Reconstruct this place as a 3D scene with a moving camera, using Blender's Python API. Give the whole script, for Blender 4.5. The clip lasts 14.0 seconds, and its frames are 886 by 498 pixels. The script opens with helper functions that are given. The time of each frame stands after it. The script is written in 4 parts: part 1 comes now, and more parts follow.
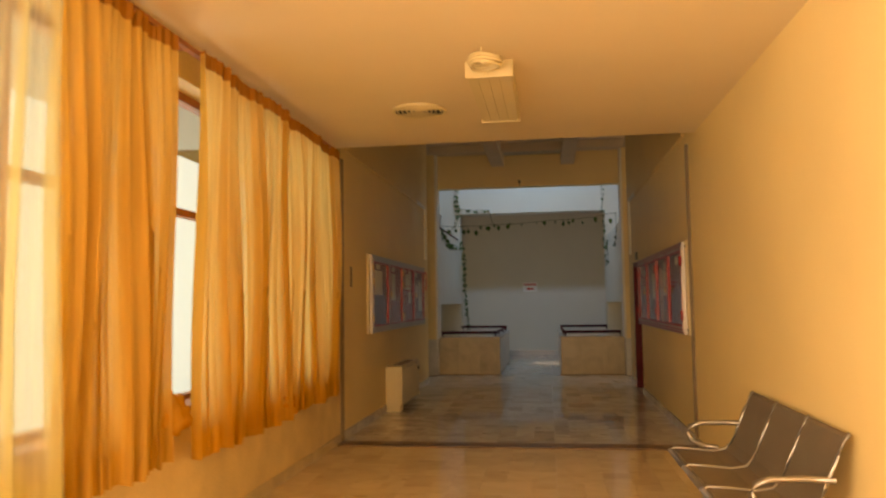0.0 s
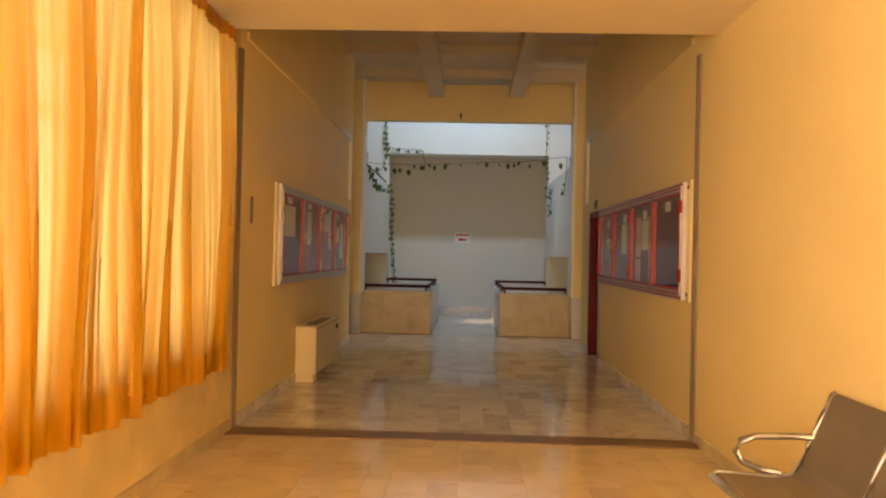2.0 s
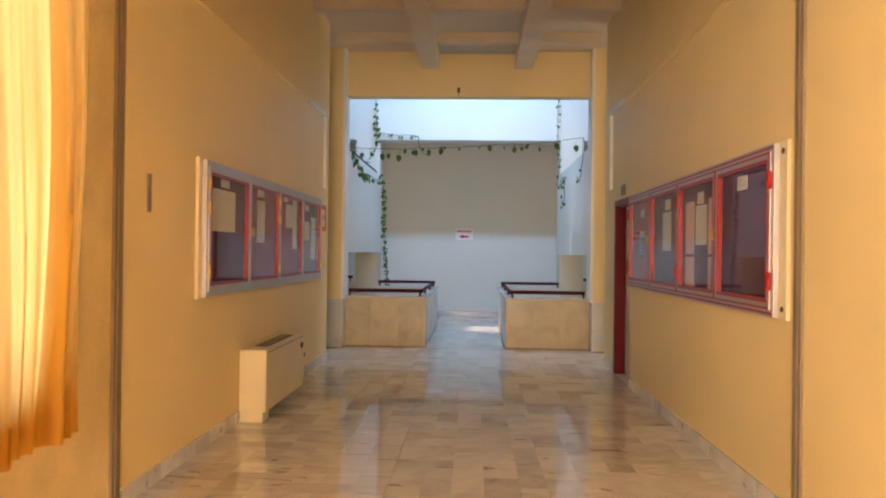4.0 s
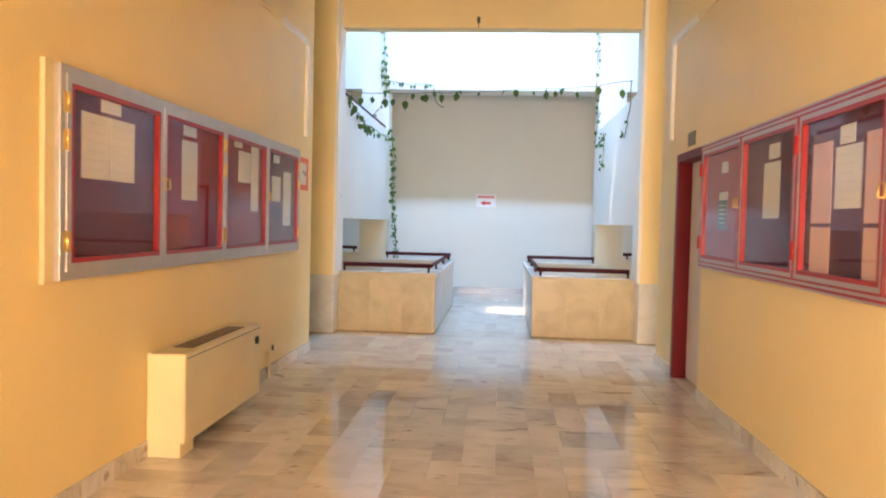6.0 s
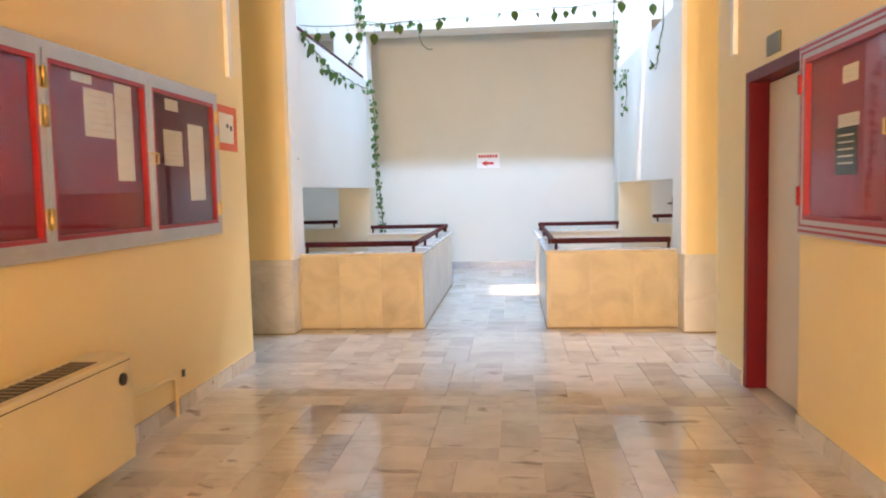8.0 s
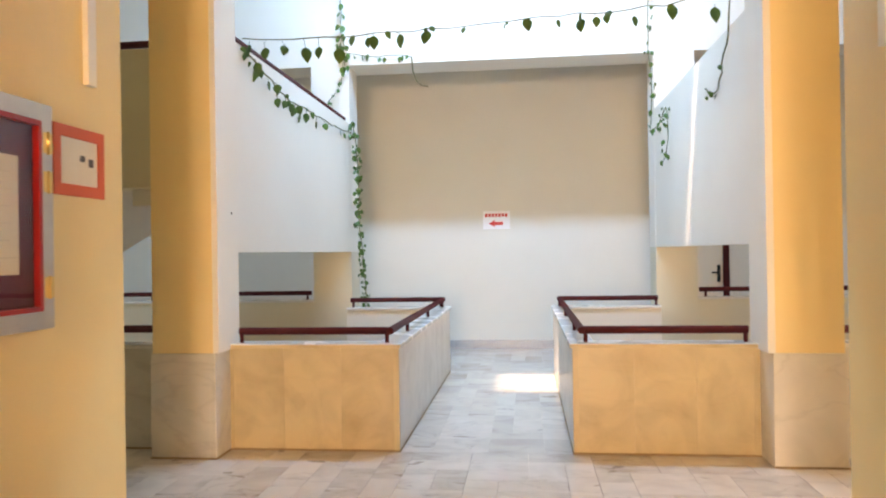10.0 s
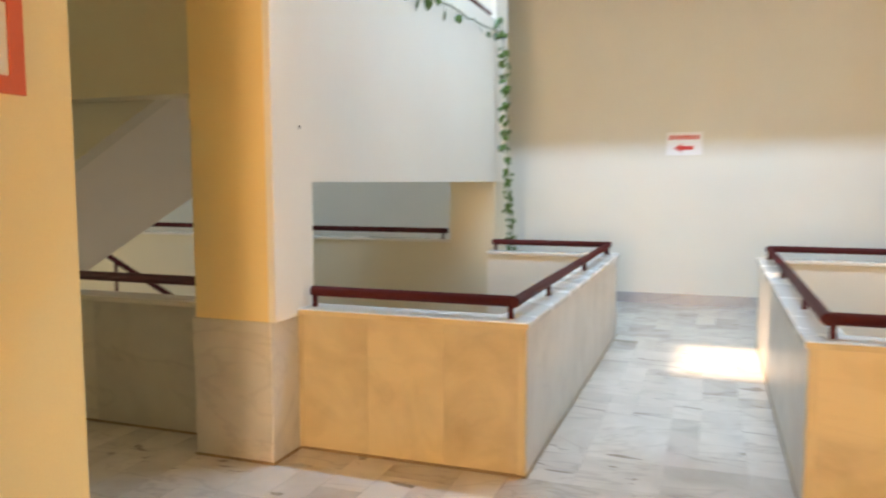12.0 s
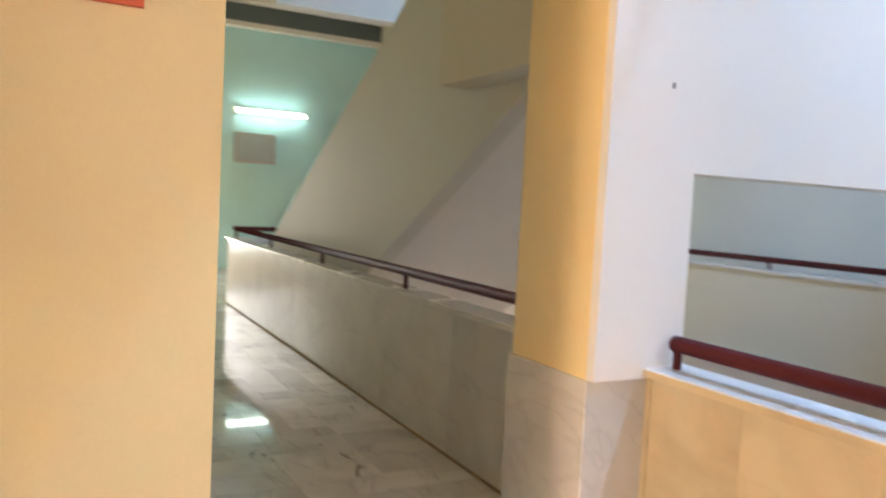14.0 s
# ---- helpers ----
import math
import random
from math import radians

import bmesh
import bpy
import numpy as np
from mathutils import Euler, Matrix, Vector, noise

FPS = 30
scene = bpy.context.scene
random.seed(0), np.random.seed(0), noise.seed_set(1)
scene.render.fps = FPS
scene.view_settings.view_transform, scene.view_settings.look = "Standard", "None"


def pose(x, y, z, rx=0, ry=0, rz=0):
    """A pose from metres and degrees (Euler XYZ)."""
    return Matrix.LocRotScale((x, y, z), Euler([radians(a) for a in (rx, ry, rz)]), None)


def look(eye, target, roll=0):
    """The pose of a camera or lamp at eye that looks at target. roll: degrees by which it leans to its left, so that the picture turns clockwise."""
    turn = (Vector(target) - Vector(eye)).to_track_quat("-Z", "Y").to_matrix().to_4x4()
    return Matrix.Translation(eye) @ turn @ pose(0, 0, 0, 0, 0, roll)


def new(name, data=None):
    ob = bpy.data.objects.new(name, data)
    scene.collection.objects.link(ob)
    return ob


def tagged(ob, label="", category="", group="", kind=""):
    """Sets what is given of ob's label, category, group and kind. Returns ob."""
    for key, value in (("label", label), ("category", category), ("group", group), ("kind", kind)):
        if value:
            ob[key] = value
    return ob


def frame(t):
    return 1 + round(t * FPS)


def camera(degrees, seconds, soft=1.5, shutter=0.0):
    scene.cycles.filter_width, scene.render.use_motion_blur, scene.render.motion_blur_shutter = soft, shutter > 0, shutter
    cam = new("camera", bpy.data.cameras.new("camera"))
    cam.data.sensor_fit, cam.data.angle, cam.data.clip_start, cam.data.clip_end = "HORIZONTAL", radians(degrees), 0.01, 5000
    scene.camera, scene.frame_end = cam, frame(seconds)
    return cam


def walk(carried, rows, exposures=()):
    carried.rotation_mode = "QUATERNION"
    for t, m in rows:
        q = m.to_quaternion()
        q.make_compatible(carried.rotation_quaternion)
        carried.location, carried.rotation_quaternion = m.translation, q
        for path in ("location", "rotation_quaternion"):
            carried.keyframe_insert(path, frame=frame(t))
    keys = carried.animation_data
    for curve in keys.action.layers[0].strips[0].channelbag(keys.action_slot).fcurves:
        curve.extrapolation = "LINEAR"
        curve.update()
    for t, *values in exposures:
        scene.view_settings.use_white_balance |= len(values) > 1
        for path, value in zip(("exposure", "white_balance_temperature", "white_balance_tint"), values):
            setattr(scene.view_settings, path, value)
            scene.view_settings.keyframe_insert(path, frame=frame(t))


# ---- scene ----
cam = camera(61.5, 14.0, soft=2.0, shutter=0.5)
PATH = [
    (0, (0.089, 0.416, 1.471), (-0.188, 2.391, 1.614), -0.8),
    (0.5, (-0.036, 0.827, 1.461), (-0.195, 2.819, 1.532), 1.6),
    (1, (-0.151, 1.284, 1.477), (-0.254, 3.28, 1.523), 1.4),
    (1.5, (-0.185, 1.818, 1.451), (-0.259, 3.817, 1.478), 0.9),
    (2, (-0.269, 2.327, 1.433), (-0.335, 4.326, 1.447), 1.3),
    (2.5, (-0.241, 2.807, 1.437), (-0.281, 4.806, 1.447), 0.6),
    (5, (-0.1, 5.26, 1.438), (-0.209, 7.257, 1.448), 0.8),
    (5.5, (-0.053, 5.762, 1.419), (-0.158, 7.759, 1.389), 0.9),
    (6, (-0.107, 6.27, 1.409), (-0.259, 8.263, 1.337), 1.4),
    (6.5, (-0.064, 6.755, 1.417), (-0.186, 8.749, 1.319), 0.2),
    (7, (-0.039, 7.271, 1.409), (-0.158, 9.263, 1.29), -0.2),
    (7.5, (-0.086, 7.802, 1.36), (-0.276, 9.788, 1.22), 0.4),
    (8, (-0.018, 8.298, 1.372), (-0.203, 10.283, 1.214), -1.3),
    (8.5, (-0.029, 8.823, 1.377), (-0.223, 10.81, 1.256), -1.3),
    (11, (0.017, 11.296, 1.421), (-0.286, 13.272, 1.459), -0.3),
    (11.5, (-0.027, 11.731, 1.419), (-0.445, 13.685, 1.332), -0.2),
    (12, (-0.089, 12.145, 1.43), (-0.765, 14.019, 1.25), -0.1),
    (12.5, (-0.116, 12.58, 1.393), (-1.147, 14.279, 1.167), 0.7),
    (13, (-0.224, 12.947, 1.399), (-1.537, 14.431, 1.126), 2.3),
    (13.3, (-0.229, 13.216, 1.398), (-1.693, 14.548, 1.115), 3.1),
    (13.5, (-0.197, 13.352, 1.372), (-1.745, 14.594, 1.12), 3.0),
    (13.7, (-0.248, 13.501, 1.341), (-1.868, 14.654, 1.124), 3.0),
    (14, (-0.245, 13.751, 1.289), (-2.012, 14.681, 1.164), 2.9),
]
EXPOSURES = [(0.0, -1.58, 12100, 24), (2.0, -0.76, 11600, 26), (2.7, -0.45, 10200, 25), (5.0, 0.34, 7250, 21), (6.0, 0.84, 7700, 22), (7.5, 1.02, 8400, 25), (8.5, 1.06, 8600, 26), (11.0, 0.8, 10500, 26), (12.0, 0.86, 11000, 24), (13.0, 1.08, 10900, 29), (13.5, 1.15, 9300, 29), (14.0, 1.22, 7800, 27)]
walk(cam, [(t, look(eye, target, roll)) for t, eye, target, roll in PATH], EXPOSURES)

# ---- light ----
world = bpy.data.worlds.new("world")
scene.world = world
world.use_nodes = True
wn = world.node_tree
sky = wn.nodes.new("ShaderNodeTexSky")
sky.sky_type = 'NISHITA'
sky.sun_disc = False
SUN_WAY = Vector((0.30, 0.33, -1.0)).normalized()
sky.sun_elevation = math.asin(-SUN_WAY.z)
sky.sun_rotation = math.atan2(-SUN_WAY.x, -SUN_WAY.y)
wn.links.new(sky.outputs[0], wn.nodes["Background"].inputs[0])
wn.nodes["Background"].inputs[1].default_value = 0.15
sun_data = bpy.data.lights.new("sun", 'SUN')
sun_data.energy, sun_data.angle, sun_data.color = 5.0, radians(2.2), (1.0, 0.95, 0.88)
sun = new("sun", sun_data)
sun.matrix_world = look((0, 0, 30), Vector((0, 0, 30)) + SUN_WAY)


def area(name, at, toward, sx, sy, watts, color):
    data = bpy.data.lights.new(name, 'AREA')
    data.shape, data.size, data.size_y, data.energy, data.color = 'RECTANGLE', sx, sy, watts, color
    ob = new(name, data)
    ob.matrix_world = look(at, toward)
    return ob


Y_SIDE = 14.10
# sky light that falls through the skylight over the stairwell
area("skylight_light", (-0.3, 17.12, 6.0), (-0.3, 19.3, 2.6), 3.5, 0.22, 255, (0.21, 0.51, 1.0))
# sky light in the windows of the waiting room
area("window_light", (-2.60, 3.4, 1.8), (0, 3.4, 1.7), 8.0, 2.1, 150, (0.80, 0.92, 1.0))
# fill lamp added in an unseen window, left bare to brighten the room
area("rear_window_fill", (-2.45, 0.1, 1.85), (0, 0.9, 1.6), 2.2, 1.9, 480, (0.98, 0.96, 0.92))
# daylight from the east arm; its lobby and window are assumed, out of view
area("east_arm_light", (6.9, 14.8, 2.0), (-2.1, 13.6, 1.4), 1.1, 2.2, 70, (0.92, 0.96, 1.0))
# fill lamp added in the unseen east hall, turned to the corridor wall
area("hall_fill_light", (5.9, 16.6, 1.9), (1.0, 7.8, 1.3), 0.7, 1.5, 24, (1.0, 0.95, 0.88))
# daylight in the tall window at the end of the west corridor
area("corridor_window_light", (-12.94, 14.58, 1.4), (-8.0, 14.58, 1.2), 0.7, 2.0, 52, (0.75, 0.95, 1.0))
# fill lamp added in the storey below, to brighten the stair's underside
area("lower_fill_light", (-12.8, 19.8, -1.6), (-6.0, 16.6, 0.4), 1.6, 1.2, 170, (0.95, 0.97, 1.0))
# fill lamp added behind the start of the walk; no entrance is known there
area("rear_fill_light", (-0.3, -1.97, 1.35), (-0.3, 0, 1.4), 2.2, 2.1, 380, (1.0, 0.96, 0.90))


# ---- materials ----
def material(name, color, rough=0.6, metal=0.0, var=0.08, scale=3.0, fine=60.0, bump=0.1, spec=0.5, random_tint=0.0):
    m = bpy.data.materials.new(name)
    m.use_nodes = True
    nt = m.node_tree
    n, l = nt.nodes, nt.links
    b = n["Principled BSDF"]
    big = n.new("ShaderNodeTexNoise")
    big.inputs["Scale"].default_value, big.inputs["Detail"].default_value = scale, 4
    small = n.new("ShaderNodeTexNoise")
    small.inputs["Scale"].default_value, small.inputs["Detail"].default_value = fine, 3
    geo = n.new("ShaderNodeNewGeometry")
    l.new(geo.outputs["Position"], big.inputs["Vector"])
    l.new(geo.outputs["Position"], small.inputs["Vector"])
    add = n.new("ShaderNodeMath")
    add.operation = 'ADD'
    half = n.new("ShaderNodeMath")
    half.operation = 'MULTIPLY'
    half.inputs[1].default_value = 0.35
    l.new(small.outputs[0], half.inputs[0])
    l.new(big.outputs[0], add.inputs[0])
    l.new(half.outputs[0], add.inputs[1])
    src = add.outputs[0]
    if random_tint:
        info = n.new("ShaderNodeObjectInfo")
        isl = n.new("ShaderNodeMath")
        isl.operation = 'MULTIPLY_ADD'
        isl.inputs[1].default_value = random_tint
        l.new(info.outputs["Random"], isl.inputs[0])
        l.new(src, isl.inputs[2])
        src = isl.outputs[0]
    ramp = n.new("ShaderNodeMapRange")
    ramp.inputs[1].default_value, ramp.inputs[2].default_value = 0.35, 1.0 + random_tint
    ramp.inputs[3].default_value, ramp.inputs[4].default_value = 1 - var, 1 + var
    l.new(src, ramp.inputs[0])
    mul = n.new("ShaderNodeVectorMath")
    mul.operation = 'SCALE'
    mul.inputs[0].default_value = color
    l.new(ramp.outputs[0], mul.inputs["Scale"])
    l.new(mul.outputs[0], b.inputs["Base Color"])
    b.inputs["Roughness"].default_value, b.inputs["Metallic"].default_value = rough, metal
    b.inputs["Specular IOR Level"].default_value = spec
    if bump:
        bp = n.new("ShaderNodeBump")
        bp.inputs["Strength"].default_value, bp.inputs["Distance"].default_value = bump, 0.01
        l.new(small.outputs[0], bp.inputs["Height"])
        l.new(bp.outputs[0], b.inputs["Normal"])
    return m


def marble(name, light, dark, rough, tint=0.5, vein=0.6, cloudy=0.3, chips=0.0, ior=1.5):
    """Veined stone; each piece takes its own shade and its own run of veins."""
    m = bpy.data.materials.new(name)
    m.use_nodes = True
    nt = m.node_tree
    n, l = nt.nodes, nt.links
    b = n["Principled BSDF"]
    geo = n.new("ShaderNodeNewGeometry")
    info = n.new("ShaderNodeObjectInfo")
    rnd = n.new("ShaderNodeMath")
    rnd.operation = 'ADD'
    l.new(info.outputs["Random"], rnd.inputs[0])
    l.new(geo.outputs["Random Per Island"], rnd.inputs[1])
    frac = n.new("ShaderNodeMath")
    frac.operation = 'FRACT'
    l.new(rnd.outputs[0], frac.inputs[0])
    shift = n.new("ShaderNodeVectorMath")
    shift.operation = 'MULTIPLY_ADD'
    shift.inputs[1].default_value = (37.0, 23.0, 11.0)
    l.new(frac.outputs[0], shift.inputs[0])
    l.new(geo.outputs["Position"], shift.inputs[2])
    cloud = n.new("ShaderNodeTexNoise")
    cloud.inputs["Scale"].default_value, cloud.inputs["Detail"].default_value, cloud.inputs["Distortion"].default_value = 3.5, 6, 0.6
    l.new(shift.outputs[0], cloud.inputs["Vector"])
    veins = n.new("ShaderNodeTexNoise")
    veins.inputs["Scale"].default_value, veins.inputs["Detail"].default_value, veins.inputs["Distortion"].default_value = 1.5, 7, 0.8
    slant = n.new("ShaderNodeMapping")
    slant.inputs["Rotation"].default_value = (0.5, 0.4, 0.65)
    slant.inputs["Scale"].default_value = (0.6, 1.7, 1.3)
    l.new(shift.outputs[0], slant.inputs[0])
    l.new(slant.outputs[0], veins.inputs["Vector"])
    ridge = n.new("ShaderNodeMath")
    ridge.operation = 'SUBTRACT'
    ridge.inputs[1].default_value = 0.5
    l.new(veins.outputs[0], ridge.inputs[0])
    ab = n.new("ShaderNodeMath")
    ab.operation = 'ABSOLUTE'
    l.new(ridge.outputs[0], ab.inputs[0])
    line = n.new("ShaderNodeMapRange")
    line.inputs[1].default_value, line.inputs[2].default_value = 0.0, 0.018
    line.inputs[3].default_value, line.inputs[4].default_value = vein, 0.0
    l.new(ab.outputs[0], line.inputs[0])
    sw = n.new("ShaderNodeMapRange")
    sw.inputs[1].default_value, sw.inputs[2].default_value = 0.40, 0.75
    sw.inputs[3].default_value, sw.inputs[4].default_value = 0.0, cloudy
    l.new(cloud.outputs[0], sw.inputs[0])
    tn = n.new("ShaderNodeMath")
    tn.operation = 'MULTIPLY'
    tn.inputs[1].default_value = tint
    sq = n.new("ShaderNodeMath")
    sq.operation = 'POWER'
    sq.inputs[1].default_value = 1.8
    l.new(frac.outputs[0], sq.inputs[0])
    l.new(sq.outputs[0], tn.inputs[0])
    s1 = n.new("ShaderNodeMath")
    l.new(line.outputs[0], s1.inputs[0])
    l.new(sw.outputs[0], s1.inputs[1])
    s2 = n.new("ShaderNodeMath")
    s2.use_clamp = True
    l.new(s1.outputs[0], s2.inputs[0])
    l.new(tn.outputs[0], s2.inputs[1])
    if chips:
        # small worn chips and dark flecks in the stone
        fleck = n.new("ShaderNodeTexNoise")
        fleck.inputs["Scale"].default_value, fleck.inputs["Detail"].default_value, fleck.inputs["Distortion"].default_value = 5.0, 5, 1.0
        l.new(slant.outputs[0], fleck.inputs["Vector"])
        cut = n.new("ShaderNodeMapRange")
        cut.inputs[1].default_value, cut.inputs[2].default_value = 0.655, 0.70
        cut.inputs[3].default_value, cut.inputs[4].default_value = 0.0, chips
        l.new(fleck.outputs[0], cut.inputs[0])
        s3 = n.new("ShaderNodeMath")
        s3.use_clamp = True
        l.new(s2.outputs[0], s3.inputs[0])
        l.new(cut.outputs[0], s3.inputs[1])
        s2 = s3
    mix = n.new("ShaderNodeMix")
    mix.data_type = 'RGBA'
    mix.inputs["A"].default_value, mix.inputs["B"].default_value = (*light, 1), (*dark, 1)
    l.new(s2.outputs[0], mix.inputs["Factor"])
    l.new(mix.outputs["Result"], b.inputs["Base Color"])
    wear = n.new("ShaderNodeMapRange")
    wear.inputs[3].default_value, wear.inputs[4].default_value = rough * 0.7, rough * 1.4
    l.new(cloud.outputs[0], wear.inputs[0])
    l.new(wear.outputs[0], b.inputs["Roughness"])
    b.inputs["IOR"].default_value = ior
    return m


def cloth(name, color, thin, through_color, weave=0.0):
    m = bpy.data.materials.new(name)
    m.use_nodes = True
    n, l = m.node_tree.nodes, m.node_tree.links
    out = n["Material Output"]
    n.remove(n["Principled BSDF"])
    tc = n.new("ShaderNodeTexCoord")
    mp = n.new("ShaderNodeMapping")
    mp.inputs["Scale"].default_value = (6, 6, 0.35)
    nz = n.new("ShaderNodeTexNoise")
    nz.inputs["Scale"].default_value, nz.inputs["Detail"].default_value = 4, 5
    l.new(tc.outputs["Object"], mp.inputs[0])
    l.new(mp.outputs[0], nz.inputs["Vector"])
    rg = n.new("ShaderNodeMapRange")
    rg.inputs[3].default_value, rg.inputs[4].default_value = 0.75, 1.2
    l.new(nz.outputs[0], rg.inputs[0])
    d, t, mx = n.new("ShaderNodeBsdfDiffuse"), n.new("ShaderNodeBsdfTranslucent"), n.new("ShaderNodeMixShader")
    for node, c in ((d, color), (t, through_color)):
        v = n.new("ShaderNodeVectorMath")
        v.operation = 'SCALE'
        v.inputs[0].default_value = c
        l.new(rg.outputs[0], v.inputs["Scale"])
        l.new(v.outputs[0], node.inputs["Color"])
    mx.inputs[0].default_value = thin
    l.new(d.outputs[0], mx.inputs[1])
    l.new(t.outputs[0], mx.inputs[2])
    hole, weft = n.new("ShaderNodeBsdfTransparent"), n.new("ShaderNodeMixShader")
    hole.inputs[0].default_value = (0.95, 1.0, 0.86, 1)
    weft.inputs[0].default_value = weave
    l.new(mx.outputs[0], weft.inputs[1])
    l.new(hole.outputs[0], weft.inputs[2])
    l.new(weft.outputs[0], out.inputs["Surface"])
    return m


def glass(name, color=(1, 1, 1)):
    """Thin pane: mostly clear, mirroring more towards a slant."""
    m = bpy.data.materials.new(name)
    m.use_nodes = True
    n, l = m.node_tree.nodes, m.node_tree.links
    n.remove(n["Principled BSDF"])
    tr, gl, mx, lw, pw, ma = n.new("ShaderNodeBsdfTransparent"), n.new("ShaderNodeBsdfGlossy"), n.new("ShaderNodeMixShader"), n.new("ShaderNodeLayerWeight"), n.new("ShaderNodeMath"), n.new("ShaderNodeMath")
    tr.inputs[0].default_value = (*color, 1)
    gl.inputs["Roughness"].default_value = 0.02
    pw.operation, ma.operation = 'POWER', 'MULTIPLY_ADD'
    pw.inputs[1].default_value, ma.inputs[1].default_value, ma.inputs[2].default_value = 5.0, 0.6, 0.035
    l.new(lw.outputs["Facing"], pw.inputs[0])
    l.new(pw.outputs[0], ma.inputs[0])
    l.new(ma.outputs[0], mx.inputs[0])
    l.new(tr.outputs[0], mx.inputs[1])
    l.new(gl.outputs[0], mx.inputs[2])
    l.new(mx.outputs[0], n["Material Output"].inputs["Surface"])
    return m


def glow(name, color, strength):
    m = bpy.data.materials.new(name)
    m.use_nodes = True
    b = m.node_tree.nodes["Principled BSDF"]
    b.inputs["Base Color"].default_value = (*color, 1)
    b.inputs["Emission Color"].default_value, b.inputs["Emission Strength"].default_value = (*color, 1), strength
    return m


M_OCHRE = material("ochre_wall_paint", (0.86, 0.66, 0.335), 0.55, var=0.07, scale=0.9, fine=150, bump=0.05)
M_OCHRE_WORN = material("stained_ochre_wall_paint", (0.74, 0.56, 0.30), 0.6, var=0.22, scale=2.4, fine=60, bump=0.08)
M_CEIL = material("cream_ceiling_paint", (0.80, 0.65, 0.45), 0.7, var=0.05, scale=1.0, fine=120, bump=0.05)
M_WHITE = material("white_wall_paint", (0.82, 0.77, 0.685), 0.65, var=0.04, scale=1.0, fine=120, bump=0.05)
M_NORTH = material("white_back_wall_paint", (0.74, 0.715, 0.645), 0.65, var=0.05, scale=1.0, fine=120, bump=0.05)
M_BACK = material("cream_plaster", (0.70, 0.67, 0.57), 0.65, var=0.04, scale=1.0, fine=120, bump=0.05)
M_PIER = material("pale_cream_plaster", (0.69, 0.63, 0.49), 0.65, var=0.05, scale=1.0, fine=120, bump=0.05)
M_CONC = material("painted_concrete_beam", (0.66, 0.55, 0.42), 0.75, var=0.08, scale=2.0, fine=80, bump=0.1)
M_DARKSTRIP = material("dark_joint_strip", (0.10, 0.075, 0.05), 0.5, var=0.2)
M_JOINT = material("joint_cover", (0.25, 0.18, 0.11), 0.6, var=0.12, scale=4)
M_JOINTFLOOR = material("brown_joint_strip", (0.20, 0.12, 0.06), 0.45, var=0.25, scale=7)
M_GROUT = material("floor_bed", (0.66, 0.59, 0.50), 0.7, var=0.1)
M_TILE = marble("floor_marble", (0.76, 0.70, 0.635), (0.30, 0.25, 0.205), 0.045, tint=0.38, vein=0.22, cloudy=0.34, chips=0.7, ior=1.7)
M_TILE2 = marble("warm_floor_marble", (0.80, 0.63, 0.40), (0.46, 0.33, 0.20), 0.09, tint=0.28, vein=0.10, cloudy=0.30, chips=0.4, ior=1.6)
M_SLAB = marble("parapet_marble", (0.645, 0.515, 0.31), (0.37, 0.27, 0.15), 0.33, tint=0.16, vein=0.08, cloudy=0.60)
M_SLABG = marble("grey_marble", (0.70, 0.655, 0.585), (0.42, 0.38, 0.33), 0.35, tint=0.25, vein=0.22)
M_SKIRT = marble("grey_skirting_marble", (0.42, 0.42, 0.43), (0.25, 0.25, 0.26), 0.25, tint=0.15, vein=0.3)
M_CAP = marble("cap_marble", (0.80, 0.77, 0.72), (0.55, 0.52, 0.50), 0.25, tint=0.15, vein=0.3)
M_RAIL = material("maroon_rail_paint", (0.085, 0.014, 0.014), 0.6, var=0.15, scale=8, spec=0.12)
M_RED = material("red_paint", (0.37, 0.010, 0.009), 0.35, var=0.12, scale=6)
M_DOORFRAME = material("dark_red_paint", (0.14, 0.002, 0.004), 0.4, var=0.1, scale=6, spec=0.2)
M_LEAF = material("door_laminate", (0.78, 0.70, 0.59), 0.45, var=0.04, scale=2)
M_ALU = material("aluminium", (0.50, 0.46, 0.42), 0.4, metal=0.7, var=0.08, scale=10)
M_CREAM = material("cream_enamel", (0.74, 0.61, 0.36), 0.4, var=0.06, scale=3)
M_WHITEPAINT = material("white_trunking", (0.85, 0.79, 0.66), 0.45, var=0.05)
M_FELT_W = material("maroon_felt", (0.30, 0.014, 0.022), 0.9, var=0.15, scale=5, fine=200, bump=0.2)
M_FELT_V = material("violet_felt", (0.125, 0.018, 0.034), 0.9, var=0.15, scale=5, fine=200, bump=0.2)
M_FELT_P = material("rose_felt", (0.40, 0.05, 0.065), 0.9, var=0.12, scale=5, fine=200, bump=0.2)
M_PAPER = material("paper", (0.78, 0.72, 0.60), 0.8, var=0.04, scale=8)
M_PINK = material("pink_paper", (0.78, 0.48, 0.40), 0.8, var=0.04, scale=8)
M_SIGN = material("white_sign_paper", (0.92, 0.91, 0.92), 0.7, var=0.02)
M_GRIME = material("brown_grime", (0.30, 0.20, 0.11), 0.8, var=0.4, scale=9)
M_INK = material("ink", (0.10, 0.09, 0.09), 0.8, var=0.1)
M_REDINK = material("red_ink", (0.75, 0.05, 0.04), 0.7, var=0.05)
M_ORANGE = material("orange_frame_paint", (0.72, 0.11, 0.03), 0.5, var=0.08)
M_BRASS = material("brass", (0.75, 0.52, 0.20), 0.35, metal=0.9, var=0.1)
